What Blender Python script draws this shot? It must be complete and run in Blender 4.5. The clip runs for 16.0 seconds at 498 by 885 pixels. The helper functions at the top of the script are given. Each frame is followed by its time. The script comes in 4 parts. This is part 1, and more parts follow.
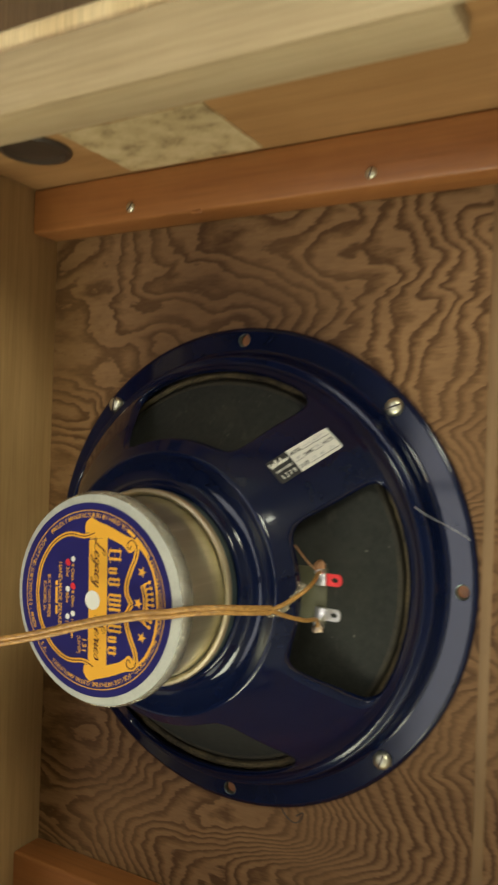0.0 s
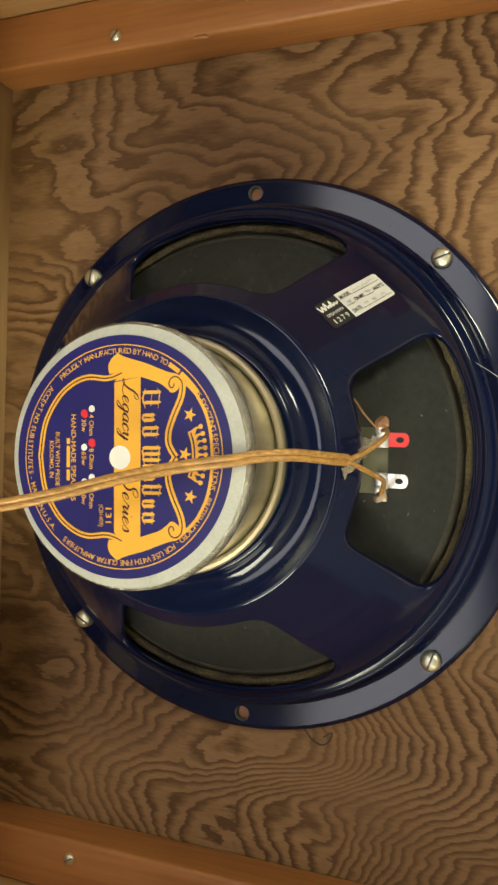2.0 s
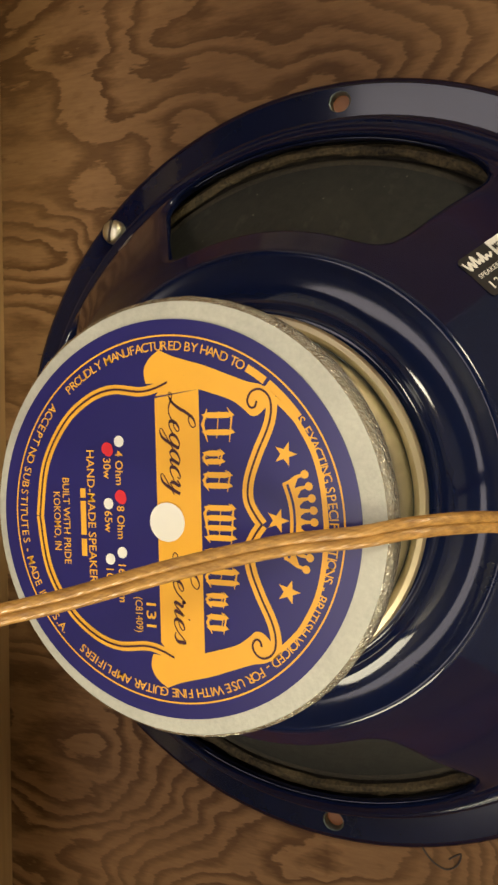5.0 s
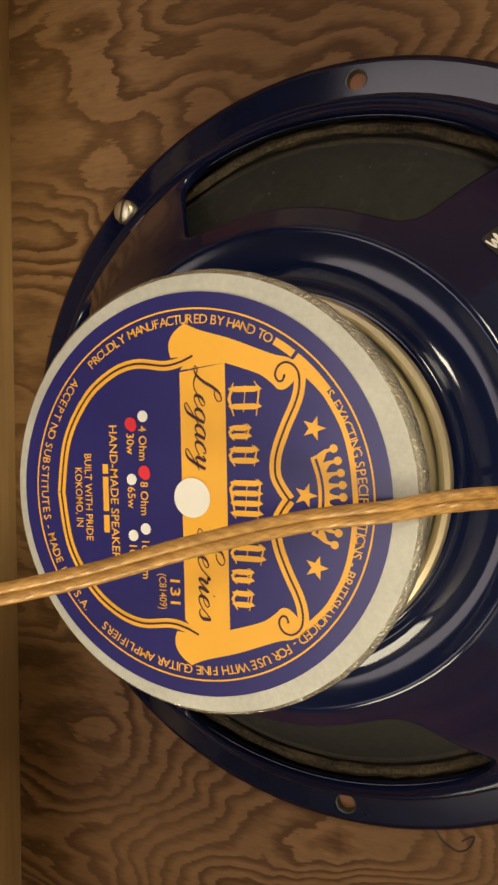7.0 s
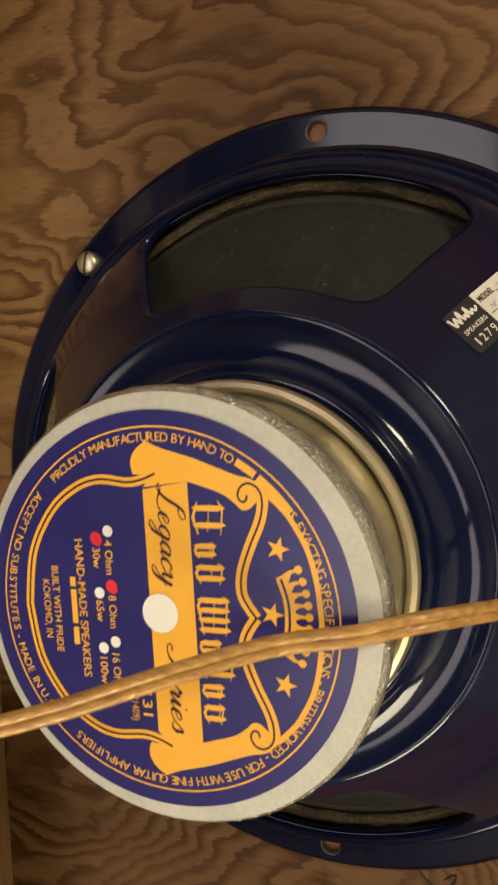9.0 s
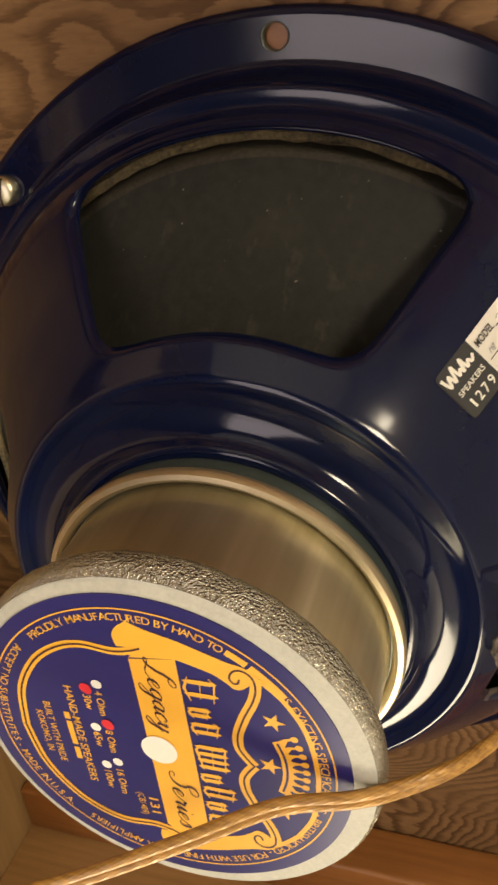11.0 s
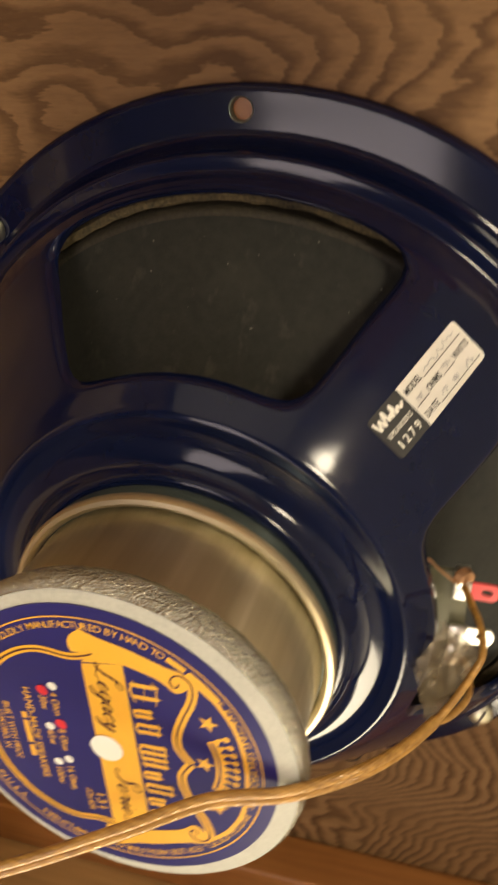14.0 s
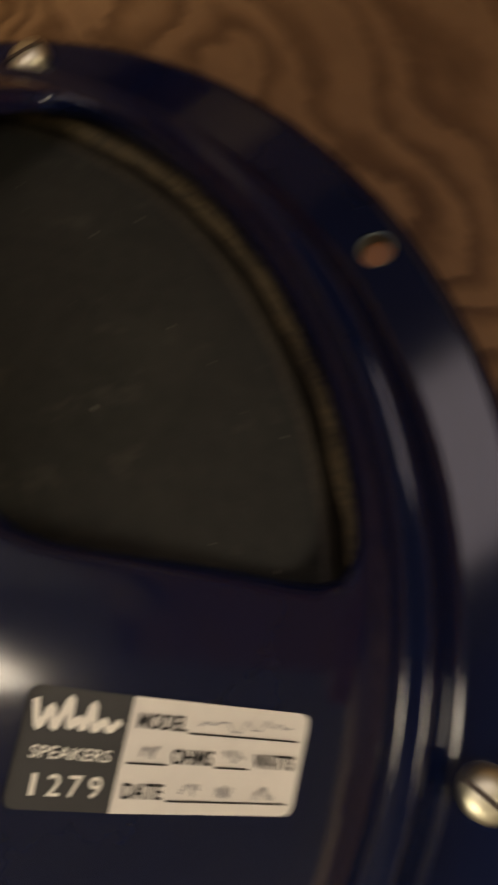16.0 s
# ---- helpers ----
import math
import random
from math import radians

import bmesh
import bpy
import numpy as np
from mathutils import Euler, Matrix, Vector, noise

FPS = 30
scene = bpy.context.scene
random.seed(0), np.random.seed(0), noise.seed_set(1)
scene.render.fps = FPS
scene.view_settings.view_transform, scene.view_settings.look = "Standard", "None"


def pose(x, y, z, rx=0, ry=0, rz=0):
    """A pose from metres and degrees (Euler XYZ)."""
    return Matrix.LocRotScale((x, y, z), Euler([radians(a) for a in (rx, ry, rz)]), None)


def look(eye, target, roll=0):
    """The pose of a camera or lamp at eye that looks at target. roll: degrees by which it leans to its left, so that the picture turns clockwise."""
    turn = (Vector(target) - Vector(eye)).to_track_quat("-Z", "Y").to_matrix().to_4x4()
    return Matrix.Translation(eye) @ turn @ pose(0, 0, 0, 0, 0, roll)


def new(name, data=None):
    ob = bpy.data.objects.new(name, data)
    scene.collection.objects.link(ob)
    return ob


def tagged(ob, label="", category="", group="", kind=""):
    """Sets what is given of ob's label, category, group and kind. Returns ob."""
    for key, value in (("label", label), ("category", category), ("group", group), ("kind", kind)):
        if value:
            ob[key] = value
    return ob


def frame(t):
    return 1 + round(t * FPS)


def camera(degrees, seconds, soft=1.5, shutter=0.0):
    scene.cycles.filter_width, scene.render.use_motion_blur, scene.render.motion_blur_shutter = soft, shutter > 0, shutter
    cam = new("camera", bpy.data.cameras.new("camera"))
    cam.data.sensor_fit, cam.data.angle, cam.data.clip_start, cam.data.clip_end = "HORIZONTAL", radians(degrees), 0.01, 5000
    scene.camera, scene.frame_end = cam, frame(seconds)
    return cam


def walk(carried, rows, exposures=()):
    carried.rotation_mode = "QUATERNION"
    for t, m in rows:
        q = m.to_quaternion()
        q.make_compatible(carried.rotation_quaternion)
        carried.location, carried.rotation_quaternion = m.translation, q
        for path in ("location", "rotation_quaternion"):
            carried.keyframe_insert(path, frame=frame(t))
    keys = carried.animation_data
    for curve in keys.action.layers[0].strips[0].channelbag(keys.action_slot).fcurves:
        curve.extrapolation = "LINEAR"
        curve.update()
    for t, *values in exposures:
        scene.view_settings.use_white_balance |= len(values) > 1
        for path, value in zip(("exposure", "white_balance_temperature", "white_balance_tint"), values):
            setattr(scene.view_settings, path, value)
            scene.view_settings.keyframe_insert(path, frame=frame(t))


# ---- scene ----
cam = camera(35.8, 16.0, soft=2.5, shutter=0.5)
PATH = [
    (0, (-0.082, -0.442, 0.426), (-0.075, 1.298, -0.56), 92.0),
    (0.5, (-0.058, -0.406, 0.363), (-0.029, 1.321, -0.646), 92.7),
    (1, (-0.026, -0.41, 0.317), (-0.022, 1.358, -0.617), 92.6),
    (1.5, (-0.021, -0.409, 0.322), (-0.041, 1.429, -0.466), 91.0),
    (2, (-0.008, -0.412, 0.327), (0.0, 1.458, -0.384), 91.6),
    (2.5, (-0.008, -0.405, 0.314), (0.014, 1.47, -0.381), 91.4),
    (3, (-0.028, -0.375, 0.298), (-0.006, 1.493, -0.416), 90.7),
    (3.5, (-0.031, -0.347, 0.277), (0.012, 1.51, -0.467), 90.9),
    (6, (-0.028, -0.303, 0.258), (0.105, 1.541, -0.503), 91.6),
    (6.5, (-0.03, -0.305, 0.256), (0.103, 1.542, -0.501), 91.8),
    (7, (-0.025, -0.308, 0.253), (0.109, 1.536, -0.51), 91.9),
    (7.5, (-0.027, -0.309, 0.252), (0.107, 1.532, -0.518), 91.8),
    (8, (-0.032, -0.306, 0.253), (0.094, 1.534, -0.521), 91.4),
    (8.5, (-0.038, -0.308, 0.258), (0.067, 1.54, -0.497), 90.4),
    (11, (-0.156, -0.257, 0.24), (0.828, 1.388, -0.33), 94.6),
    (11.5, (-0.156, -0.255, 0.238), (0.855, 1.357, -0.375), 95.0),
    (12, (-0.16, -0.258, 0.236), (0.853, 1.359, -0.363), 95.4),
    (12.5, (-0.162, -0.26, 0.243), (0.84, 1.368, -0.346), 94.5),
    (13, (-0.16, -0.264, 0.244), (0.832, 1.373, -0.338), 93.9),
    (13.5, (-0.166, -0.272, 0.253), (0.811, 1.381, -0.309), 92.9),
    (14, (-0.169, -0.273, 0.254), (0.764, 1.417, -0.269), 96.2),
    (14.5, (-0.151, -0.246, 0.256), (0.621, 1.532, -0.236), 124.1),
    (15, (-0.141, -0.225, 0.271), (0.185, 1.69, -0.205), 133.6),
    (15.5, (-0.15, -0.206, 0.263), (-0.061, 1.743, -0.177), 132.9),
    (16, (-0.119, -0.164, 0.248), (0.101, 1.716, -0.397), 148.5),
]
EXPOSURES = [(0, 0.62, 5900, -5), (0.5, 0.89, 6000, -3), (1.0, 0.94, 6200, 0), (2.0, 1.06, 6000, -4), (3.5, 1.04, 6150, -1), (6.0, 0.82, 6630, 6), (8.7, 0.82, 6630, 6), (11.0, 1.04, 6830, 9), (14.0, 1.07, 6880, 9), (14.5, 0.82, 6500, 8), (15.0, 0.62, 6700, 12), (15.5, 0.52, 7050, 16), (16.0, 0.32, 6650, 12)]
walk(cam, [(t, look(eye, target, roll)) for t, eye, target, roll in PATH], EXPOSURES)

# ---------------------------------------------------------------- world and light
world = bpy.data.worlds.new("world")
scene.world = world
world.use_nodes = True
world.node_tree.nodes["Background"].inputs[0].default_value = (1.0, 0.84, 0.62, 1)
world.node_tree.nodes["Background"].inputs[1].default_value = 0.03

# added area light that gives the flange its bright mirrored band; source unknown
SOUTH = (-1.50, 1.70, -0.74, 0.14)            # x0, x1, z0, z1 in the south wall
south_area = bpy.data.lights.new("south_fill", "AREA")
south_area.shape, south_area.size, south_area.size_y, south_area.energy, south_area.color = "RECTANGLE", SOUTH[1] - SOUTH[0], SOUTH[3] - SOUTH[2], 19.0, (1.0, 0.85, 0.86)
south_area_ob = new("south_fill", south_area)
south_area_ob.matrix_world = look(((SOUTH[0] + SOUTH[1]) / 2, -3.16, (SOUTH[2] + SOUTH[3]) / 2), ((SOUTH[0] + SOUTH[1]) / 2, 0.0, (SOUTH[2] + SOUTH[3]) / 2))
# added fill light from the east to brighten the wood; no known source
EAST = (-2.90, -1.50, -0.05, 1.45)           # y0, y1, z0, z1
east_area = bpy.data.lights.new("east_fill", "AREA")
east_area.shape, east_area.size, east_area.size_y, east_area.energy, east_area.color = "RECTANGLE", EAST[1] - EAST[0], EAST[3] - EAST[2], 70.0, (1.0, 0.87, 0.65)
side_light = new("east_fill", east_area)
side_light.matrix_world = look((2.72, (EAST[0] + EAST[1]) / 2, (EAST[2] + EAST[3]) / 2), (0.0, (EAST[0] + EAST[1]) / 2, (EAST[2] + EAST[3]) / 2))
# the warm ceiling lamp: place, width, depth, watts
LAMPS = [((-1.10, -1.20, 1.45), 0.50, 0.36, 9.0)]
for at, wide, deep, watts in LAMPS:
    lamp_data = bpy.data.lights.new("ceiling_bulb", "AREA")
    lamp_data.shape, lamp_data.size, lamp_data.size_y, lamp_data.energy, lamp_data.color = "RECTANGLE", wide, deep, watts, (1.0, 0.88, 0.69)
    lamp_light = new("ceiling_bulb", lamp_data)
    lamp_light.matrix_world = look((at[0], at[1], at[2] - 0.03), (at[0] * 0.35, at[1] + 0.8, -0.6))

# ---------------------------------------------------------------- materials


def material(name, rough=0.5, metal=0.0, coat=0.0):
    m = bpy.data.materials.new(name)
    m.use_nodes = True
    nt = m.node_tree
    b = nt.nodes["Principled BSDF"]
    b.inputs["Roughness"].default_value = rough
    b.inputs["Metallic"].default_value = metal
    b.inputs["Coat Weight"].default_value = coat
    b.inputs["Coat Roughness"].default_value = 0.06
    return m, nt, b


def node(nt, kind, **props):
    n = nt.nodes.new(kind)
    for k, v in props.items():
        if k == "operation":
            n.operation = v
        elif k == "blend_type":
            n.blend_type = v
        elif k == "data_type":
            n.data_type = v
        else:
            n.inputs[k].default_value = v
    return n


def coords(nt, scale, turn=(0, 0, 0)):
    tc = nt.nodes.new("ShaderNodeTexCoord")
    mp = node(nt, "ShaderNodeMapping", Scale=scale, Rotation=turn)
    nt.links.new(tc.outputs["Object"], mp.inputs["Vector"])
    return mp.outputs["Vector"]


def noise_tex(nt, vec, scale, detail=4.0, rough=0.55, distortion=0.0):
    n = node(nt, "ShaderNodeTexNoise", Scale=scale, Detail=detail, Roughness=rough, Distortion=distortion)
    nt.links.new(vec, n.inputs["Vector"])
    return n.outputs["Fac"]


def ramp(nt, fac, stops):
    r = nt.nodes.new("ShaderNodeValToRGB")
    el = r.color_ramp.elements
    while len(el) < len(stops):
        el.new(0.5)
    for e, (p, c) in zip(el, stops):
        e.position, e.color = p, (*c, 1)
    nt.links.new(fac, r.inputs["Fac"])
    return r.outputs["Color"]


def mix(nt, fac, a, b, blend="MIX"):
    n = node(nt, "ShaderNodeMix", data_type="RGBA", blend_type=blend)
    for value, key in ((fac, 0), (a, 6), (b, 7)):
        if isinstance(value, (float, int)):
            n.inputs[key].default_value = value
        elif isinstance(value, tuple):
            n.inputs[key].default_value = (*value, 1)
        else:
            nt.links.new(value, n.inputs[key])
    return n.outputs[2]


def math_node(nt, op, a, b=0.0, c=0.0):
    n = node(nt, "ShaderNodeMath", operation=op)
    for i, v in enumerate((a, b, c)):
        if isinstance(v, (float, int)):
            n.inputs[i].default_value = v
        else:
            nt.links.new(v, n.inputs[i])
    return n.outputs[0]


def bump(nt, b, height, strength=0.3, distance=0.001):
    n = node(nt, "ShaderNodeBump", Strength=strength, Distance=distance)
    nt.links.new(height, n.inputs["Height"])
    nt.links.new(n.outputs["Normal"], b.inputs["Normal"])


def plywood(name, light, mid, dark, rough=0.65):
    """Rotary-cut fir ply: broad pale bands that break off in feathered teeth into dark late wood, which fades back to pale."""
    m, nt, b = material(name, rough)
    b.inputs["Specular IOR Level"].default_value = 0.25
    sep = node(nt, "ShaderNodeSeparateXYZ")
    nt.links.new(coords(nt, (1, 1, 1)), sep.inputs[0])
    x, z = sep.outputs["X"], sep.outputs["Z"]
    slow = noise_tex(nt, coords(nt, (8.5, 6.0, 4.2)), 1.0, 1.6, 0.40, 0.55)
    eddy = noise_tex(nt, coords(nt, (27.0, 20.0, 15.0)), 1.0, 2.0, 0.50, 0.6)
    teeth = noise_tex(nt, coords(nt, (270, 60, 85)), 1.0, 2.5, 0.60)
    nick = noise_tex(nt, coords(nt, (900, 60, 160)), 1.0, 2.0, 0.55)
    # the rings close up towards the upper edge
    climb = math_node(nt, "MULTIPLY", math_node(nt, "MAXIMUM", math_node(nt, "SUBTRACT", z, 0.075), 0.0), 56.0)
    crowd = math_node(nt, "MULTIPLY", math_node(nt, "MAXIMUM", math_node(nt, "SUBTRACT", z, 0.190), 0.0), math_node(nt, "MAXIMUM", math_node(nt, "ADD", x, 0.12), 0.0))
    climb = math_node(nt, "MULTIPLY_ADD", crowd, 300.0, climb)
    climb = math_node(nt, "MULTIPLY_ADD", math_node(nt, "ABSOLUTE", x), -16.0, climb)
    field = math_node(nt, "MULTIPLY_ADD", slow, 25.0, climb)
    field = math_node(nt, "MULTIPLY_ADD", eddy, 4.4, field)
    field = math_node(nt, "MULTIPLY_ADD", teeth, 0.62, field)
    field = math_node(nt, "MULTIPLY_ADD", nick, 0.30, field)
    band = math_node(nt, "FRACT", field)
    col = ramp(nt, band, [(0.0, dark), (0.16, dark), (0.34, mid), (0.56, light), (0.90, light), (1.0, dark)])
    # some rings are faint, some strong
    faint = noise_tex(nt, coords(nt, (12, 9, 9)), 1.0, 2.0, 0.5)
    col = mix(nt, ramp(nt, faint, [(0.40, (0.0, 0.0, 0.0)), (0.68, (0.60, 0.60, 0.60))]), col, tuple(0.45 * p + 0.55 * q for p, q in zip(light, mid)))
    fine = noise_tex(nt, coords(nt, (620, 300, 90)), 1.0, 3.0, 0.62)
    col = mix(nt, 0.34, col, ramp(nt, fine, [(0.30, (0.56, 0.51, 0.46)), (0.60, (1, 1, 1))]), "MULTIPLY")
    streak = noise_tex(nt, coords(nt, (95, 40, 5)), 1.0, 3.0, 0.6)
    col = mix(nt, 0.35, col, ramp(nt, streak, [(0.34, (0.70, 0.64, 0.58)), (0.62, (1.04, 1.02, 1))]), "MULTIPLY")
    stain = noise_tex(nt, coords(nt, (1, 1, 1)), 5.0, 5.0, 0.6)
    col = mix(nt, 0.55, col, ramp(nt, stain, [(0.32, (0.66, 0.61, 0.58)), (0.66, (1.05, 1.03, 1))]), "MULTIPLY")
    nt.links.new(col, b.inputs["Base Color"])
    h = math_node(nt, "ADD", math_node(nt, "MULTIPLY", band, 0.5), fine)
    bump(nt, b, h, 0.35, 0.0005)
    nt.links.new(math_node(nt, "MULTIPLY_ADD", stain, 0.30, rough - 0.15), b.inputs["Roughness"])
    return m


def plank(name, light, dark, along, rough=0.5, wear=0.4, saw=0.0):
    """Sawn pine: long streaks along one axis (0, 1 or 2), knots of stain and a worn sheen."""
    m, nt, b = material(name, rough)
    sc = [46.0, 46.0, 46.0]
    sc[along] = 3.0
    s = noise_tex(nt, coords(nt, tuple(sc)), 1.0, 5.0, 0.62, 0.6)
    sc2 = [380.0] * 3
    sc2[along] = 16.0
    f = noise_tex(nt, coords(nt, tuple(sc2)), 1.0, 2.0, 0.5)
    col = ramp(nt, s, [(0.28, dark), (0.70, light)])
    col = mix(nt, 0.4, col, ramp(nt, f, [(0.3, (0.6, 0.56, 0.5)), (0.65, (1, 1, 1))]), "MULTIPLY")
    st = noise_tex(nt, coords(nt, (1, 1, 1)), 9.0, 6.0, 0.65)
    col = mix(nt, wear, col, ramp(nt, st, [(0.33, (0.55, 0.48, 0.42)), (0.6, (1, 1, 1))]), "MULTIPLY")
    nt.links.new(col, b.inputs["Base Color"])
    h = math_node(nt, "ADD", f, math_node(nt, "MULTIPLY", s, 0.6))
    if saw:
        sc3 = [4.0] * 3
        sc3[along] = 420.0
        h = math_node(nt, "ADD", h, math_node(nt, "MULTIPLY", noise_tex(nt, coords(nt, tuple(sc3)), 1.0, 2.0), saw))
    bump(nt, b, h, 0.3, 0.0006)
    nt.links.new(math_node(nt, "MULTIPLY_ADD", st, 0.35, rough - 0.17), b.inputs["Roughness"])
    return m


def plain(name, color, rough=0.5, metal=0.0, coat=0.0, grain=120.0, vary=0.25, relief=0.0):
    """A coat or metal with slight unevenness at two scales."""
    m, nt, b = material(name, rough, metal, coat)
    a = noise_tex(nt, coords(nt, (1, 1, 1)), grain, 4.0, 0.6)
    c = noise_tex(nt, coords(nt, (1, 1, 1)), grain * 0.08, 3.0, 0.6)
    f = math_node(nt, "ADD", math_node(nt, "MULTIPLY", a, 0.5), math_node(nt, "MULTIPLY", c, 0.5))
    lo = tuple(x * (1 - vary) for x in color)
    hi = tuple(min(1.0, x * (1 + vary * 0.7)) for x in color)
    nt.links.new(ramp(nt, f, [(0.34, lo), (0.66, hi)]), b.inputs["Base Color"])
    nt.links.new(math_node(nt, "MULTIPLY_ADD", c, 0.25, rough - 0.11), b.inputs["Roughness"])
    if relief:
        bump(nt, b, a, relief, 0.0008)
    return m


M_BAFFLE = plywood("fir_plywood", (0.262, 0.155, 0.070), (0.174, 0.096, 0.038), (0.099, 0.049, 0.017))
M_LIP = plank("worn_ply_edge", (0.30, 0.19, 0.085), (0.21, 0.125, 0.052), 0, 0.6, 0.4)
M_SIDE = plank("pine_panel", (0.46, 0.265, 0.108), (0.33, 0.172, 0.062), 2, 0.5, 0.35)
M_FLOOR = plank("pine_floor_board", (0.44, 0.285, 0.122), (0.37, 0.232, 0.095), 0, 0.55, 0.3)
M_CLEAT = plank("stained_pine", (0.38, 0.160, 0.046), (0.26, 0.095, 0.025), 2, 0.42, 0.45)
M_BATTEN = plank("pale_pine", (0.56, 0.44, 0.27), (0.46, 0.34, 0.185), 2, 0.6, 0.18, 0.8)
M_SILL = plank("pale_sawn_pine", (0.86, 0.68, 0.40), (0.74, 0.54, 0.28), 0, 0.6, 0.2, 1.5)
M_BLUE = plain("navy_enamel", (0.0030, 0.0062, 0.0285), 0.10, 0.0, 0.0, 60, 0.15)
M_BLUE.node_tree.nodes["Principled BSDF"].inputs["Specular IOR Level"].default_value = 0.40


def dusty_cone():
    """Matt black paper with felted relief and specks of dust."""
    m, nt, b = material("black_paper_cone", 0.8)
    felt = noise_tex(nt, coords(nt, (1, 1, 1)), 260, 4, 0.6)
    cloud = noise_tex(nt, coords(nt, (1, 1, 1)), 28, 3, 0.6)
    spot = noise_tex(nt, coords(nt, (1, 1, 1)), 420, 1, 0.5)
    col = ramp(nt, felt, [(0.3, (0.0064, 0.0070, 0.0054)), (0.7, (0.0142, 0.0150, 0.0114))])
    col = mix(nt, ramp(nt, cloud, [(0.45, (0, 0, 0)), (0.72, (0.55, 0.55, 0.55))]), col, (0.026, 0.026, 0.019))
    scuff = noise_tex(nt, coords(nt, (0.35, 1, 1)), 150, 3, 0.6)
    col = mix(nt, ramp(nt, scuff, [(0.60, (0, 0, 0)), (0.74, (0.5, 0.5, 0.5))]), col, (0.050, 0.048, 0.037))
    col = mix(nt, ramp(nt, spot, [(0.775, (0, 0, 0)), (0.81, (0.7, 0.7, 0.7))]), col, (0.20, 0.19, 0.16))
    nt.links.new(col, b.inputs["Base Color"])
    bump(nt, b, felt, 0.4, 0.0008)
    return m


M_CONE = dusty_cone()
M_BEAD = plain("frayed_tan_edge", (0.105, 0.080, 0.036), 0.8, 0, 0, 700, 0.9, 1.0)
M_EDGE = plain("doped_cone_edge", (0.026, 0.021, 0.011), 0.7, 0, 0, 700, 0.7, 0.6)


def brushed_can():
    """Olive-tinged plated steel with faint streaks along the axis."""
    m, nt, b = material("brushed_steel", 0.36, 1.0)
    streak = noise_tex(nt, coords(nt, (90, 2.5, 90)), 1.0, 3.0, 0.6)
    cloud = noise_tex(nt, coords(nt, (1, 1, 1)), 22, 3, 0.6)
    col = ramp(nt, streak, [(0.36, (0.50, 0.485, 0.39)), (0.62, (0.66, 0.64, 0.53)), (0.70, (0.80, 0.78, 0.68))])
    col = mix(nt, 0.4, col, ramp(nt, cloud, [(0.35, (0.78, 0.75, 0.68)), (0.65, (1, 1, 1))]), "MULTIPLY")
    nt.links.new(col, b.inputs["Base Color"])
    nt.links.new(math_node(nt, "MULTIPLY_ADD", streak, 0.3, 0.24), b.inputs["Roughness"])
    return m


M_CAN = brushed_can()


def cast_metal():
    """Rough zinc casting: coarse sand relief with small bright facets."""
    m, nt, b = material("cast_zinc", 0.24, 0.9)
    sand = noise_tex(nt, coords(nt, (1, 1, 1)), 1300, 3, 0.7)
    vor = node(nt, "ShaderNodeTexVoronoi", Scale=1500.0)
    nt.links.new(coords(nt, (1, 1, 1)), vor.inputs["Vector"])
    dirt = noise_tex(nt, coords(nt, (1, 1, 1)), 120, 4, 0.6)
    col = ramp(nt, sand, [(0.3, (0.42, 0.41, 0.35)), (0.7, (0.80, 0.79, 0.70))])
    col = mix(nt, 0.6, col, ramp(nt, dirt, [(0.35, (0.62, 0.60, 0.54)), (0.6, (1, 1, 1))]), "MULTIPLY")
    nt.links.new(col, b.inputs["Base Color"])
    bump(nt, b, math_node(nt, "ADD", sand, math_node(nt, "MULTIPLY", vor.outputs["Distance"], 1.0)), 0.95, 0.0006)
    return m


M_CAST = cast_metal()
M_FACE = plain("silver_paint", (0.48, 0.475, 0.41), 0.62, 0.0, 0, 700, 0.14, 0.25)
M_RING = plain("plated_ring", (0.70, 0.60, 0.41), 0.40, 0.9, 0, 30, 0.2)
M_PLATE = plain("passivated_plate", (0.16, 0.20, 0.19), 0.35, 0.7, 0, 60, 0.25)
M_LABEL = plain("navy_label_film", (0.019, 0.016, 0.125), 0.30, 0, 0.05, 40, 0.06)
M_YEL = plain("yellow_print", (0.82, 0.42, 0.038), 0.38, 0, 0.1, 60, 0.03)
M_MAROON = plain("dark_print", (0.05, 0.012, 0.02), 0.4, 0, 0.1, 60, 0.05)
M_WHITE = plain("white_print", (0.80, 0.78, 0.70), 0.45, 0, 0, 60, 0.04)
M_RED = plain("red_print", (0.66, 0.025, 0.035), 0.4, 0, 0.2, 60, 0.05)
M_BLACK = plain("black_print", (0.006, 0.006, 0.007), 0.5, 0, 0.0, 60, 0.05)
M_PAPERW = plain("sticker_paper", (0.74, 0.72, 0.66), 0.55, 0, 0, 200, 0.06)
M_INK = plain("pen_ink", (0.36, 0.36, 0.36), 0.6, 0, 0, 200, 0.1)
M_ZINC = plain("zinc_screw", (0.72, 0.69, 0.52), 0.38, 1.0, 0, 200, 0.15)
M_LUG = plain("tinned_lug", (0.74, 0.72, 0.66), 0.3, 0.9, 0, 200, 0.12)
M_REDLUG = plain("red_lug", (0.72, 0.040, 0.045), 0.4, 0, 0.2, 200, 0.12)
M_FISH = plain("terminal_board", (0.125, 0.120, 0.070), 0.6, 0, 0, 150, 0.2)
M_COPPER = plain("copper_strands", (0.72, 0.34, 0.15), 0.32, 1.0, 0, 200, 0.2)
M_LEAD = plain("dull_copper_braid", (0.36, 0.19, 0.09), 0.5, 0.6, 0, 300, 0.3)
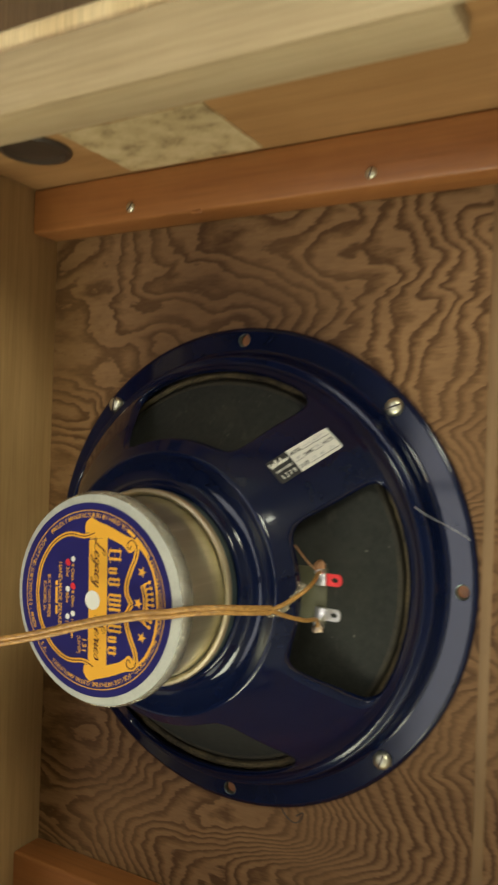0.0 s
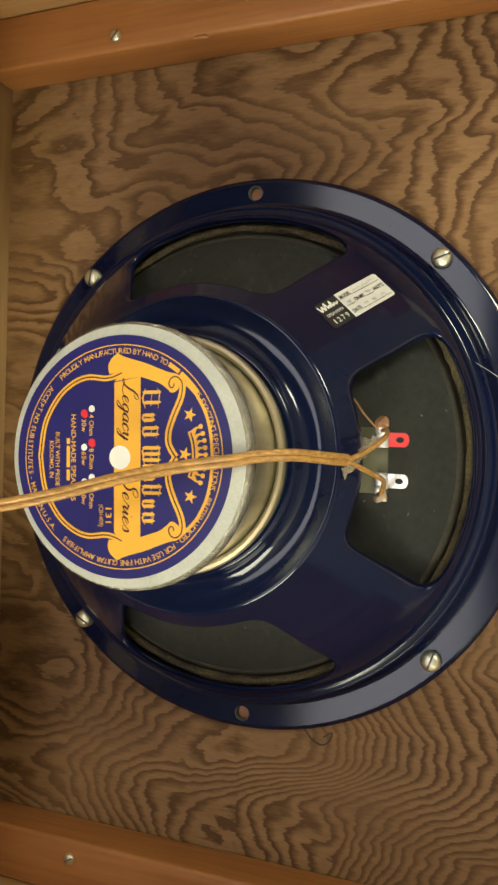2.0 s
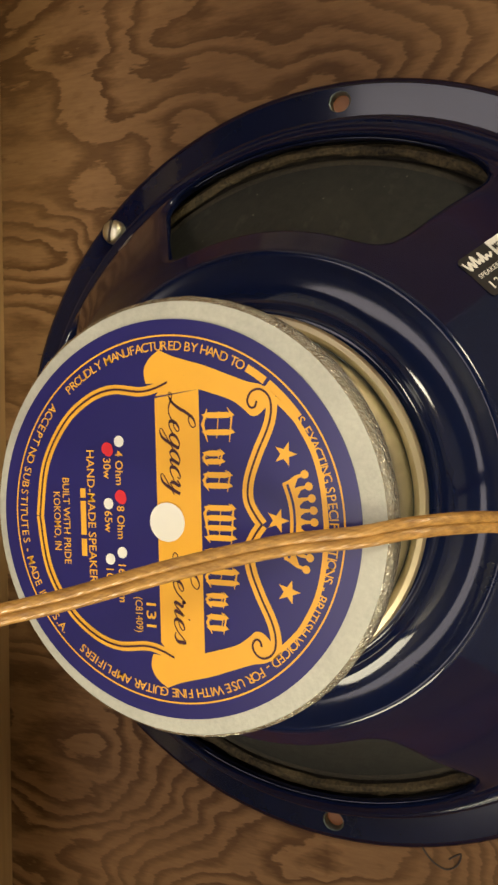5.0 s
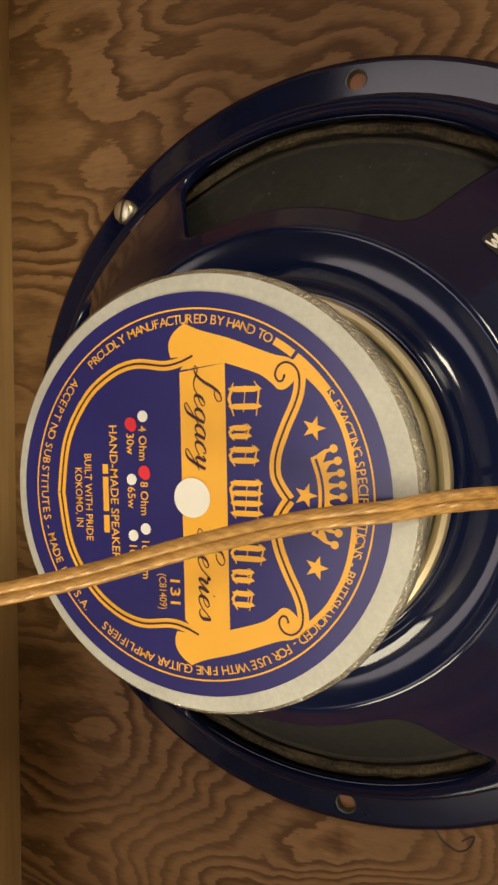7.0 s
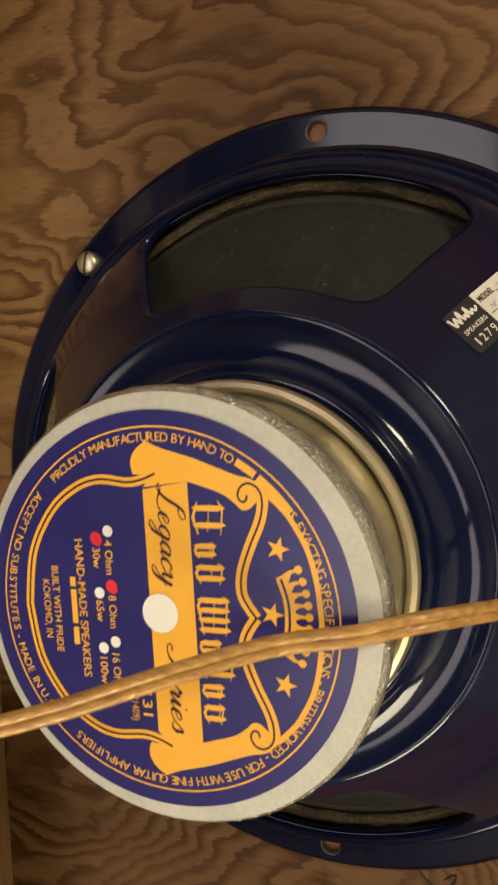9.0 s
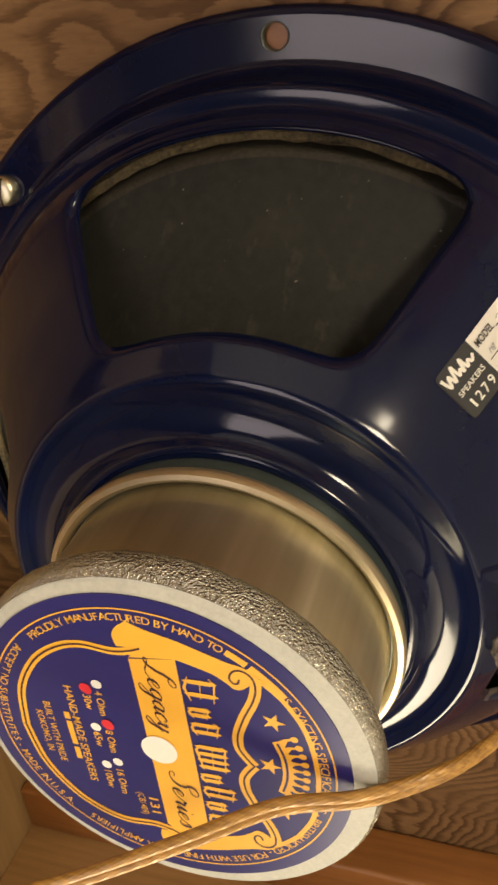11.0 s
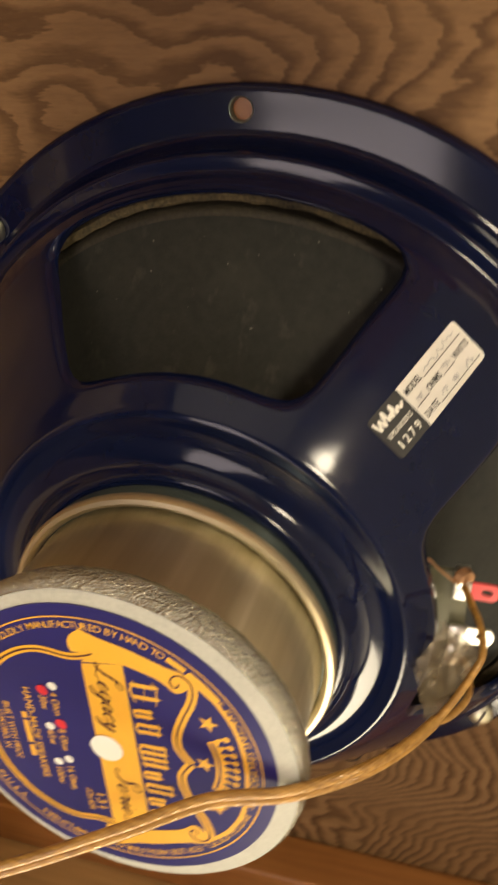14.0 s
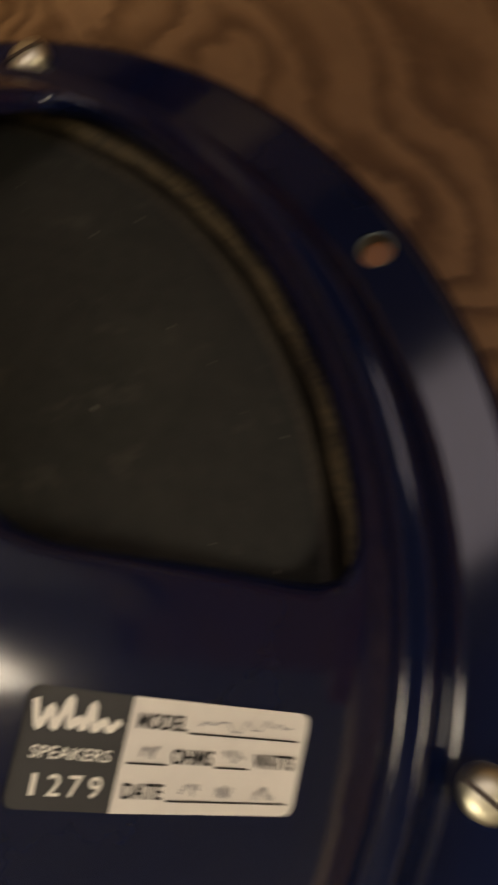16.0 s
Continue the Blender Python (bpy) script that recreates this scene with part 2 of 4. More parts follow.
M_SOLDER = plain("solder", (0.36, 0.27, 0.19), 0.45, 0.8, 0, 200, 0.2)
M_BLACKRUB = plain("black_plug", (0.045, 0.032, 0.023), 0.4, 0, 0, 100, 0.2)
M_GRAPHITE = plain("graphite", (0.05, 0.035, 0.025), 0.6, 0, 0, 100, 0.2)
# unseen room: dark walls keep the enamel dark, white ones and ceiling bounce light
M_WALL = plain("room_paint", (0.13, 0.118, 0.10), 0.8, 0, 0, 12, 0.05)
M_NORTH = plain("white_paint", (0.86, 0.85, 0.80), 0.7, 0, 0, 12, 0.03)
M_CEIL = plain("ceiling_paint", (0.70, 0.67, 0.62), 0.85, 0, 0, 12, 0.04)
M_TABLE = plank("brown_table_wood", (0.22, 0.13, 0.065), (0.14, 0.08, 0.04), 0, 0.5, 0.3)
# unseen floor, made dark so that the flange mirrors dark there
M_GROUND = plain("dark_room_floor", (0.026, 0.022, 0.019), 0.95, 0, 0, 500, 0.3, 0.6)


def clear_cord():
    """Clear yellowed jacket over copper: a glossy coat on coppery, twisted strands."""
    m, nt, b = material("clear_jacket_over_copper", 0.5, 0.15, 0.45)
    w = noise_tex(nt, coords(nt, (900, 700, 110), (0.35, 0.2, 0)), 1.0, 3.0, 0.6)
    n = noise_tex(nt, coords(nt, (1, 1, 1)), 70, 4)
    col = ramp(nt, w, [(0.32, (0.29, 0.142, 0.030)), (0.66, (0.57, 0.312, 0.074))])
    col = mix(nt, 0.5, col, ramp(nt, n, [(0.3, (0.6, 0.55, 0.5)), (0.7, (1, 1, 1))]), "MULTIPLY")
    nt.links.new(col, b.inputs["Base Color"])
    bump(nt, b, w, 0.25, 0.0004)
    return m


def yellowed_paper():
    m, nt, b = material("yellowed_paper", 0.75)
    blot = noise_tex(nt, coords(nt, (1, 1, 1)), 70, 5, 0.65)
    big = noise_tex(nt, coords(nt, (1, 1, 1)), 22, 3, 0.6)
    col = ramp(nt, blot, [(0.34, (0.27, 0.19, 0.095)), (0.45, (0.46, 0.35, 0.18)), (0.62, (0.56, 0.44, 0.25))])
    col = mix(nt, 0.5, col, ramp(nt, big, [(0.3, (0.72, 0.68, 0.6)), (0.7, (1, 1, 1))]), "MULTIPLY")
    nt.links.new(col, b.inputs["Base Color"])
    bump(nt, b, blot, 0.3, 0.0005)
    return m


def clear_tape():
    m, nt, b = material("clear_tape", 0.22)
    n = noise_tex(nt, coords(nt, (1, 1, 1)), 130, 4)
    nt.links.new(ramp(nt, n, [(0.3, (0.50, 0.42, 0.28)), (0.7, (0.70, 0.62, 0.46))]), b.inputs["Base Color"])
    b.inputs["Alpha"].default_value = 0.40
    bump(nt, b, n, 0.25, 0.001)
    return m


M_CORD, M_PAPER, M_TAPE = clear_cord(), yellowed_paper(), clear_tape()
lampm, lnt, lb = material("lamp_glass", 0.4)
lb.inputs["Base Color"].default_value = (0.9, 0.88, 0.8, 1)
lb.inputs["Emission Color"].default_value = (1.0, 0.82, 0.58, 1)
lb.inputs["Emission Strength"].default_value = 6.0

# ---------------------------------------------------------------- mesh helpers
ORIGIN = {}


def thing(name, at, label, category, group="", kind=""):
    ob = new(name)
    ob.empty_display_size = 0.02
    ob.location = at
    ORIGIN[ob.name] = Vector(at)
    return tagged(ob, label, category, group, kind)


def part(name, bm, mat, parent, label="", smooth=True, edge=35):
    """One bmesh, in world coordinates, as one mesh under a thing or under a part."""
    o = ORIGIN[parent.name]
    bmesh.ops.translate(bm, verts=bm.verts, vec=-o)
    me = bpy.data.meshes.new(name)
    for f in bm.faces:
        f.smooth = smooth
    bm.to_mesh(me)
    bm.free()
    if smooth:
        me.set_sharp_from_angle(angle=radians(edge))
    for m in (mat if isinstance(mat, (list, tuple)) else [mat]):
        me.materials.append(m)
    ob = new(name, me)
    ob.parent = parent
    ORIGIN[ob.name] = o
    return tagged(ob, label)


def single(name, bm, mat, at, label, category, group="", kind="", smooth=True, edge=35):
    """A thing that is one mesh."""
    bmesh.ops.translate(bm, verts=bm.verts, vec=-Vector(at))
    me = bpy.data.meshes.new(name)
    for f in bm.faces:
        f.smooth = smooth
    bm.to_mesh(me)
    bm.free()
    if smooth:
        me.set_sharp_from_angle(angle=radians(edge))
    me.materials.append(mat)
    ob = new(name, me)
    ob.location = at
    ORIGIN[ob.name] = Vector(at)
    return tagged(ob, label, category, group, kind)


def box(x0, x1, y0, y1, z0, z1, bevel=0.0012, bm=None, segs=2):
    out = bm or bmesh.new()
    r = bmesh.ops.create_cube(out, size=1.0)
    bmesh.ops.scale(out, verts=r["verts"], vec=(x1 - x0, y1 - y0, z1 - z0))
    bmesh.ops.translate(out, verts=r["verts"], vec=((x0 + x1) / 2, (y0 + y1) / 2, (z0 + z1) / 2))
    if bevel:
        es = {e for v in r["verts"] for e in v.link_edges}
        bmesh.ops.bevel(out, geom=list(es), offset=bevel, segments=segs, affect="EDGES", profile=0.5)
    return out


def revolve(profile, segs=96, cx=0.0, cz=0.0, bm=None, wobble=None):
    """Turn (radius, y) pairs round the axis through (cx, cz) that runs along y. Pairs go from the outside rim inwards, front side out."""
    out = bm or bmesh.new()
    rows = []
    for k, (r, y) in enumerate(profile):
        if r < 1e-6:
            rows.append([out.verts.new((cx, y, cz))] * segs)
            continue
        row = []
        for i in range(segs):
            a = 2 * math.pi * i / segs
            d = wobble(k, i) if wobble else (0.0, 0.0)
            row.append(out.verts.new((cx + (r + d[0]) * math.cos(a), y + d[1], cz + (r + d[0]) * math.sin(a))))
        rows.append(row)
    for a, b in zip(rows, rows[1:]):
        for i in range(segs):
            j = (i + 1) % segs
            vs = [a[i], a[j], b[j], b[i]]
            vs = [v for n, v in enumerate(vs) if v not in vs[:n]]
            if len(vs) > 2:
                out.faces.new(vs)
    bmesh.ops.recalc_face_normals(out, faces=out.faces)
    return out


def smooth_line(pts, steps=8, closed=False):
    """Catmull-Rom through 2D or 3D points."""
    p = [Vector(q) for q in pts]
    n = len(p)
    out = []
    for i in range(n if closed else n - 1):
        a, b, c, d = (p[(i - 1) % n] if closed or i else p[0]), p[i], p[(i + 1) % n], (p[(i + 2) % n] if closed or i + 2 < n else p[-1])
        for s in range(steps):
            t = s / steps
            out.append(0.5 * ((2 * b) + (c - a) * t + (2 * a - 5 * b + 4 * c - d) * t * t + (3 * b - a - 3 * c + d) * t ** 3))
    if not closed:
        out.append(p[-1])
    return out


def tube(pts, radius, sides=8, bm=None, flat=1.0):
    """A round cord along 3D points; radius may be a list."""
    out = bm or bmesh.new()
    up = Vector((0, 0, 1))
    rings = []
    for i, p in enumerate(pts):
        d = (pts[min(i + 1, len(pts) - 1)] - pts[max(i - 1, 0)]).normalized()
        s = d.cross(Vector((0, 1, 0)))
        s = s.normalized() if s.length > 1e-4 else Vector((1, 0, 0))
        u = s.cross(d).normalized()
        r = radius[i] if isinstance(radius, list) else radius
        rings.append([out.verts.new(p + s * (r * math.cos(2 * math.pi * k / sides)) + u * (r * flat * math.sin(2 * math.pi * k / sides))) for k in range(sides)])
    for a, b in zip(rings, rings[1:]):
        for k in range(sides):
            out.faces.new((a[k], a[(k + 1) % sides], b[(k + 1) % sides], b[k]))
    out.faces.new(rings[0])
    out.faces.new(list(reversed(rings[-1])))
    bmesh.ops.recalc_face_normals(out, faces=out.faces)
    return out


# ---------------------------------------------------------------- flat print on a carrier
class Print:
    """Flat shapes in millimetres (u to the right, v up), laid on a carrier by put()."""

    def __init__(self):
        self.polys, self.order, self.count = [], [], 0

    def poly(self, pts, joined=False):
        self.polys.append([(p[0], p[1]) for p in pts])
        self.order.append(self.count)
        self.count += 0 if joined else 1
        return self

    def stroke(self, pts, width):
        p = [Vector((q[0], q[1])) for q in pts]
        w = width if isinstance(width, (list, tuple)) else [width] * len(p)
        side = []
        for i in range(len(p)):
            d = p[min(i + 1, len(p) - 1)] - p[max(i - 1, 0)]
            d = d.normalized() if d.length > 1e-9 else Vector((1, 0))
            nrm = Vector((-d.y, d.x)) * (w[i] / 2)
            side.append((p[i] + nrm, p[i] - nrm))
        for (a, b), (c, d) in zip(side, side[1:]):
            self.poly((a, b, d, c), True)
        self.count += 1
        return self

    def disc(self, u, v, r, n=32):
        return self.poly([(u + r * math.cos(2 * math.pi * i / n), v + r * math.sin(2 * math.pi * i / n)) for i in range(n)])

    def bar(self, u0, u1, v0, v1):
        return self.poly([(u0, v0), (u1, v0), (u1, v1), (u0, v1)])

    def arc(self, r, a0, a1, width, n=96, u=0.0, v=0.0):
        return self.stroke([(u + r * math.cos(radians(a0 + (a1 - a0) * i / n)), v + r * math.sin(radians(a0 + (a1 - a0) * i / n))) for i in range(n + 1)], width)

    def text(self, body, u, v, height, width=None, slant=0.0, turn=0.0, bold=0.0):
        for loop in glyphs(body, bold):
            self.poly(loop_place(loop, body, u, v, height, width, slant, turn, bold), True)
        return self

    def put(self, name, mat, parent, carrier, label=""):
        bm = bmesh.new()
        for q, k in zip(self.polys, self.order):
            vs = []
            for u, v in q:
                x, y, z = carrier(u * 0.001, v * 0.001)
                vs.append(bm.verts.new((x, y - min(k, 80) * 1.2e-6, z)))
            f = bm.faces.new(vs)
            f.normal_update()
        bmesh.ops.remove_doubles(bm, verts=bm.verts, dist=2e-7)
        return part(name, bm, mat, parent, label, smooth=False)


GLYPHS = {}


def glyphs(body, bold=0.0):
    """The faces of a line of writing in the built-in font, as loops of (x, y)."""
    key = (body, bold)
    if key not in GLYPHS:
        cu = bpy.data.curves.new("writing", "FONT")
        cu.body, cu.size, cu.resolution_u, cu.offset = body, 1.0, 3, bold
        ob = new("writing", cu)
        me = bpy.data.meshes.new_from_object(ob.evaluated_get(bpy.context.evaluated_depsgraph_get()))
        GLYPHS[key] = [[(me.vertices[i].co.x, me.vertices[i].co.y) for i in f.vertices] for f in me.polygons]
        bpy.data.objects.remove(ob)
        bpy.data.curves.remove(cu)
        bpy.data.meshes.remove(me)
    return GLYPHS[key]


def loop_place(loop, body, u, v, height, width, slant, turn, bold):
    """Set a loop of writing with its middle at (u, v); height is that of a capital."""
    xs = [x for l in GLYPHS[(body, bold)] for x, _ in l]
    x0, x1 = min(xs), max(xs)
    sy = height / 0.69
    sx = width / (x1 - x0) if width else sy
    c, s = math.cos(radians(turn)), math.sin(radians(turn))
    out = []
    for x, y in loop:
        q, w = (x - (x0 + x1) / 2) * sx + (y - 0.345) * sy * slant, (y - 0.345) * sy
        out.append((u + q * c - w * s, v + q * s + w * c))
    return out


# ---------------------------------------------------------------- unseen room, added round the cabinet for reflections and bounce
GZ = -0.022                                  # the table top
FLOOR_Z, CEIL_Z = -0.80, 1.62
ROOM = (-2.6, 2.6, -3.0, 1.6)
single("ground", box(ROOM[0] - 0.1, ROOM[1] + 0.1, -7.0, ROOM[3] + 0.1, FLOOR_Z - 0.05, FLOOR_Z, 0), M_GROUND, (0, 0, FLOOR_Z), "floor of the unseen room, dark for dark reflections in the enamel", "floor", kind="structure")
for nm, b, mt in (("wall_north", (-2.7, 2.7, 1.6, 1.7, FLOOR_Z, CEIL_Z), M_NORTH), ("wall_west", (-2.7, -2.6, -3.0, 1.6, FLOOR_Z, CEIL_Z), M_NORTH), ("wall_east", (2.6, 2.7, EAST[1], 1.6, FLOOR_Z, CEIL_Z), M_WALL), ("wall_east_end", (2.6, 2.7, -3.1, EAST[0], FLOOR_Z, CEIL_Z), M_WALL),
                  ("wall_east_head", (2.6, 2.7, EAST[0], EAST[1], EAST[3], CEIL_Z), M_WALL), ("wall_east_sill", (2.6, 2.7, EAST[0], EAST[1], FLOOR_Z, EAST[2]), M_WALL),
                  ("wall_south", (-2.7, SOUTH[0], -3.1, -3.0, FLOOR_Z, CEIL_Z), M_WALL), ("wall_south_end", (SOUTH[1], 2.7, -3.1, -3.0, FLOOR_Z, CEIL_Z), M_WALL), ("wall_south_head", (SOUTH[0], SOUTH[1], -3.1, -3.0, SOUTH[3], CEIL_Z), M_WALL), ("wall_south_sill", (SOUTH[0], SOUTH[1], -3.1, -3.0, FLOOR_Z, SOUTH[2]), M_WALL)):
    single(nm, box(*b, 0), mt, (b[0], b[2], FLOOR_Z), "plain painted wall of the unseen room, added for reflections and bounce", "wall", kind="structure")
single("ceiling", box(-2.7, 2.7, -3.1, 1.7, CEIL_Z, CEIL_Z + 0.05, 0), M_CEIL, (0, 0, CEIL_Z), "plain pale ceiling of the unseen room, added for reflections and bounce", "ceiling", kind="structure")
# made-up framed opening round the south area light
window = thing("south_light_opening", (0, -3.05, SOUTH[2]), "wide low white-framed opening, added for the bright reflection in the flange", "window", kind="structure")
MID = (SOUTH[0] + SOUTH[1]) / 2
for x0, x1, z0, z1 in ((SOUTH[0], SOUTH[0] + 0.06, SOUTH[2], SOUTH[3]), (SOUTH[1] - 0.06, SOUTH[1], SOUTH[2], SOUTH[3]), (MID - 0.015, MID + 0.015, SOUTH[2], SOUTH[3]),
                       (SOUTH[0] + 0.061, MID - 0.016, SOUTH[2], SOUTH[2] + 0.08), (MID + 0.016, SOUTH[1] - 0.061, SOUTH[2], SOUTH[2] + 0.08), (SOUTH[0] + 0.061, MID - 0.016, SOUTH[3] - 0.06, SOUTH[3]), (MID + 0.016, SOUTH[1] - 0.061, SOUTH[3] - 0.06, SOUTH[3])):
    part("frame_bar", box(x0, x1, -3.08, -3.02, z0, z1, 0.004), M_NORTH, window, "white frame bar of an added light opening")
# made-up framed opening round the east fill light
window = thing("east_light_opening", (2.65, EAST[0], EAST[2]), "smaller white-framed opening, added for fill light from the east", "window", kind="structure")
for y0, y1, z0, z1 in ((EAST[0], EAST[0] + 0.05, EAST[2], EAST[3]), (EAST[1] - 0.05, EAST[1], EAST[2], EAST[3]), (EAST[0] + 0.051, EAST[1] - 0.051, EAST[2], EAST[2] + 0.05), (EAST[0] + 0.051, EAST[1] - 0.051, EAST[3] - 0.05, EAST[3])):
    part("frame_bar", box(2.62, 2.68, y0, y1, z0, z1, 0.004), M_NORTH, window, "white frame bar of an added light opening")
table = thing("work_table", (0, -0.05, FLOOR_Z), "plain brown wooden table carrying the cabinet", "table")
part("tabletop", box(-0.55, 0.55, -0.30, 0.30, GZ - 0.035, GZ, 0.004), M_TABLE, table)
for x in (-0.50, 0.50):
    for y in (-0.25, 0.25):
        part("leg", box(x - 0.025, x + 0.025, y - 0.025, y + 0.025, FLOOR_Z, GZ - 0.0353, 0.003), M_TABLE, table)

# ---------------------------------------------------------------- the cabinet
ZS = 0.172                                   # the loudspeaker's axis above the cabinet's floor
W = 0.262                                    # half the inside width
BACK = -0.150                                # the rear rim
TOPZ = 0.349
cab = thing("amplifier_cabinet", (0, -0.07, GZ), "open-backed pine and plywood amplifier cabinet on a wooden table", "cabinet")


def baffle(hole=0.139, segs=96):
    """Plywood board with a round cut-out for the cone."""
    bm = bmesh.new()
    z1 = TOPZ - 0.0008
    ring = [(hole * math.cos(2 * math.pi * i / segs), ZS + hole * math.sin(2 * math.pi * i / segs)) for i in range(segs)]
    rim = []
    for i in range(segs):
        c, s = math.cos(2 * math.pi * i / segs), math.sin(2 * math.pi * i / segs)
        k = min((W / abs(c)) if abs(c) > 1e-9 else 9, ((z1 - ZS) / s) if s > 1e-9 else ((ZS / -s) if s < -1e-9 else 9))
        rim.append((c * k, ZS + s * k))
    rows = [[bm.verts.new((x, y, z)) for x, z in src] for src, y in ((ring, 0.012), (ring, 0.0), (rim, 0.0), (rim, 0.012))]
    for a, b in zip(rows, rows[1:] + rows[:1]):
        for i in range(segs):
            bm.faces.new((a[i], a[(i + 1) % segs], b[(i + 1) % segs], b[i]))
    # square corners beyond the rays' ends
    for sx in (-1, 1):
        for zc in (0.0, z1):
            near = [i for i in range(segs) if abs(abs(rim[i][0]) - W) < 1e-6 and rim[i][0] * sx > 0]
            edge_i = min(near, key=lambda i: abs(rim[i][1] - zc))
            flat = [i for i in range(segs) if abs(rim[i][1] - zc) < 1e-6]
            edge_j = max(flat, key=lambda i: rim[i][0] * sx)
            if edge_i != edge_j:
                f = bm.faces.new((rows[2][edge_i], rows[2][edge_j], bm.verts.new((sx * W, 0.0, zc))))
    bmesh.ops.recalc_face_normals(bm, faces=bm.faces)
    return bm


part("baffle_board", baffle(), M_BAFFLE, cab, "brown fir plywood baffle with wild contour grain", edge=30)
part("baffle_lip", box(-W + 0.0335, W - 0.0335, -0.0007, -0.0001, 0.3285, 0.3345, 0.0003), M_LIP, cab, "narrow worn lip along the baffle's edge")
part("grille_cloth", box(-W, W, 0.0125, 0.0145, 0.0, TOPZ, 0), M_BLACK, cab, "dark grille cloth behind the baffle")
# the rail's paler wood stands in for strong light falling from above
part("upper_rail", box(-W + 0.0335, W - 0.0335, -0.0035, 0.012, TOPZ, TOPZ + 0.045, 0.002), M_SILL, cab, "pale unfinished pine rail above the baffle, extra pale for light from above")
part("bottom_board", box(-W - 0.02, W + 0.02, BACK, 0.03, -0.020, 0.0, 0.001), M_FLOOR, cab, "olive-brown pine bottom board")


def side_panel(sx):
    a, b = sorted((sx * W, sx * (W + 0.021)))
    return box(a, b, BACK, 0.03, 0.0, TOPZ + 0.046, 0.0012)


left_side = part("side_panel", side_panel(-1), M_SIDE, cab, "orange-brown pine side panel")
right_side = part("side_panel", side_panel(1), M_SIDE, cab, "orange-brown pine side panel")
for sx, sp in ((-1, left_side), (1, right_side)):
    a, b = sorted((sx * (W + 0.0212), sx * (W + 0.037)))
    # near-white colour here imitates the overbright room beyond the cabinet
    part("cladding", box(a, b, BACK - 0.001, 0.03, -0.02, TOPZ + 0.046, 0.006, segs=4), M_SILL, sp, "outer cladding with a rounded edge, pale to imitate the bright room beyond")
    a, b = sorted((sx * (W - 0.0125), sx * (W + 0.0210)))
    part("rear_edge", box(a, b, BACK - 0.0042, BACK - 0.0002, 0.0225, TOPZ + 0.045, 0.0016), M_BATTEN, sp, "pale pine edging on the panel's rear end")
    a, b = sorted((sx * (W - 0.033), sx * (W - 0.0003)))
    part("cleat", box(a, b, -0.0265, -0.0003, 0.0003, TOPZ + 0.045, 0.0022, segs=3), M_CLEAT, cab, "reddish stained pine corner cleat")
    a, b = sorted((sx * (W - 0.012), sx * (W - 0.0003)))
    part("back_batten", box(a, b, BACK, BACK + 0.030, 0.0225, TOPZ - 0.006, 0.0015), M_BATTEN, cab, "pale pine batten for the back panel")
chip = bmesh.new()
bmesh.ops.create_icosphere(chip, subdivisions=2, radius=1.0)
for v in chip.verts:
    v.co = Vector((-W + 0.0335, -0.0262, 0.146)) + Vector((v.co.x * 0.0014, v.co.y * 0.0010, v.co.z * 0.0042)) * (1 + 0.4 * noise.noise(v.co * 2))
part("chip", chip, M_CLEAT, cab, "pale splintered chip on the cleat's edge")
part("sill_batten", box(-W, W, BACK - 0.002, BACK + 0.043, 0.0003, 0.022, 0.0016), M_SILL, cab, "pale rough-sawn pine batten along the rear")


def paper_on_side():
    """A torn-edged sheet glued flat on the side panel."""
    bm = bmesh.new()
    rnd = random.Random(4)
    y0, y1, z0, z1 = -0.0980, -0.0290, 0.094, 0.195
    n = 14
    loop = []
    for (a, b), (c, d) in (((y0, z0), (y1, z0)), ((y1, z0), (y1, z1)), ((y1, z1), (y0, z1)), ((y0, z1), (y0, z0))):
        for i in range(n):
            t = i / n
            loop.append((a + (c - a) * t + rnd.uniform(-0.0006, 0.0006), b + (d - b) * t + rnd.uniform(-0.0006, 0.0006)))
    top = [bm.verts.new((-W + 0.0007, y, z)) for y, z in loop]
    bot = [bm.verts.new((-W + 0.0001, y, z)) for y, z in loop]
    bm.faces.new(top)
    for i in range(len(loop)):
        j = (i + 1) % len(loop)
        bm.faces.new((top[i], top[j], bot[j], bot[i]))
    bmesh.ops.recalc_face_normals(bm, faces=bm.faces)
    return bm


part("paper_label", paper_on_side(), M_PAPER, cab, "yellowed blotched paper label", smooth=False)


def side_plug():
    """A black grommet with a shallow dished middle on the side panel."""
    bm = revolve([(0.0235, 0.0), (0.0235, -0.0012), (0.0222, -0.0026), (0.0195, -0.0028), (0.0175, -0.0014), (0.010, -0.0010), (0.0, -0.0008)], 40)
    bmesh.ops.rotate(bm, verts=bm.verts, cent=(0, 0, 0), matrix=Matrix.Rotation(radians(90), 3, "Z"))
    bmesh.ops.translate(bm, verts=bm.verts, vec=(-W, -0.086, 0.061))
    return bm


part("grommet", side_plug(), M_BLACKRUB, cab, "black rubber grommet in the side panel")

# ---------------------------------------------------------------- loudspeaker
spk = thing("loudspeaker", (0, -0.003, ZS - 0.1555), "twelve-inch loudspeaker with navy enamelled frame bolted to the baffle", "loudspeaker")

FL = -0.0044                                 # the flange's rear face
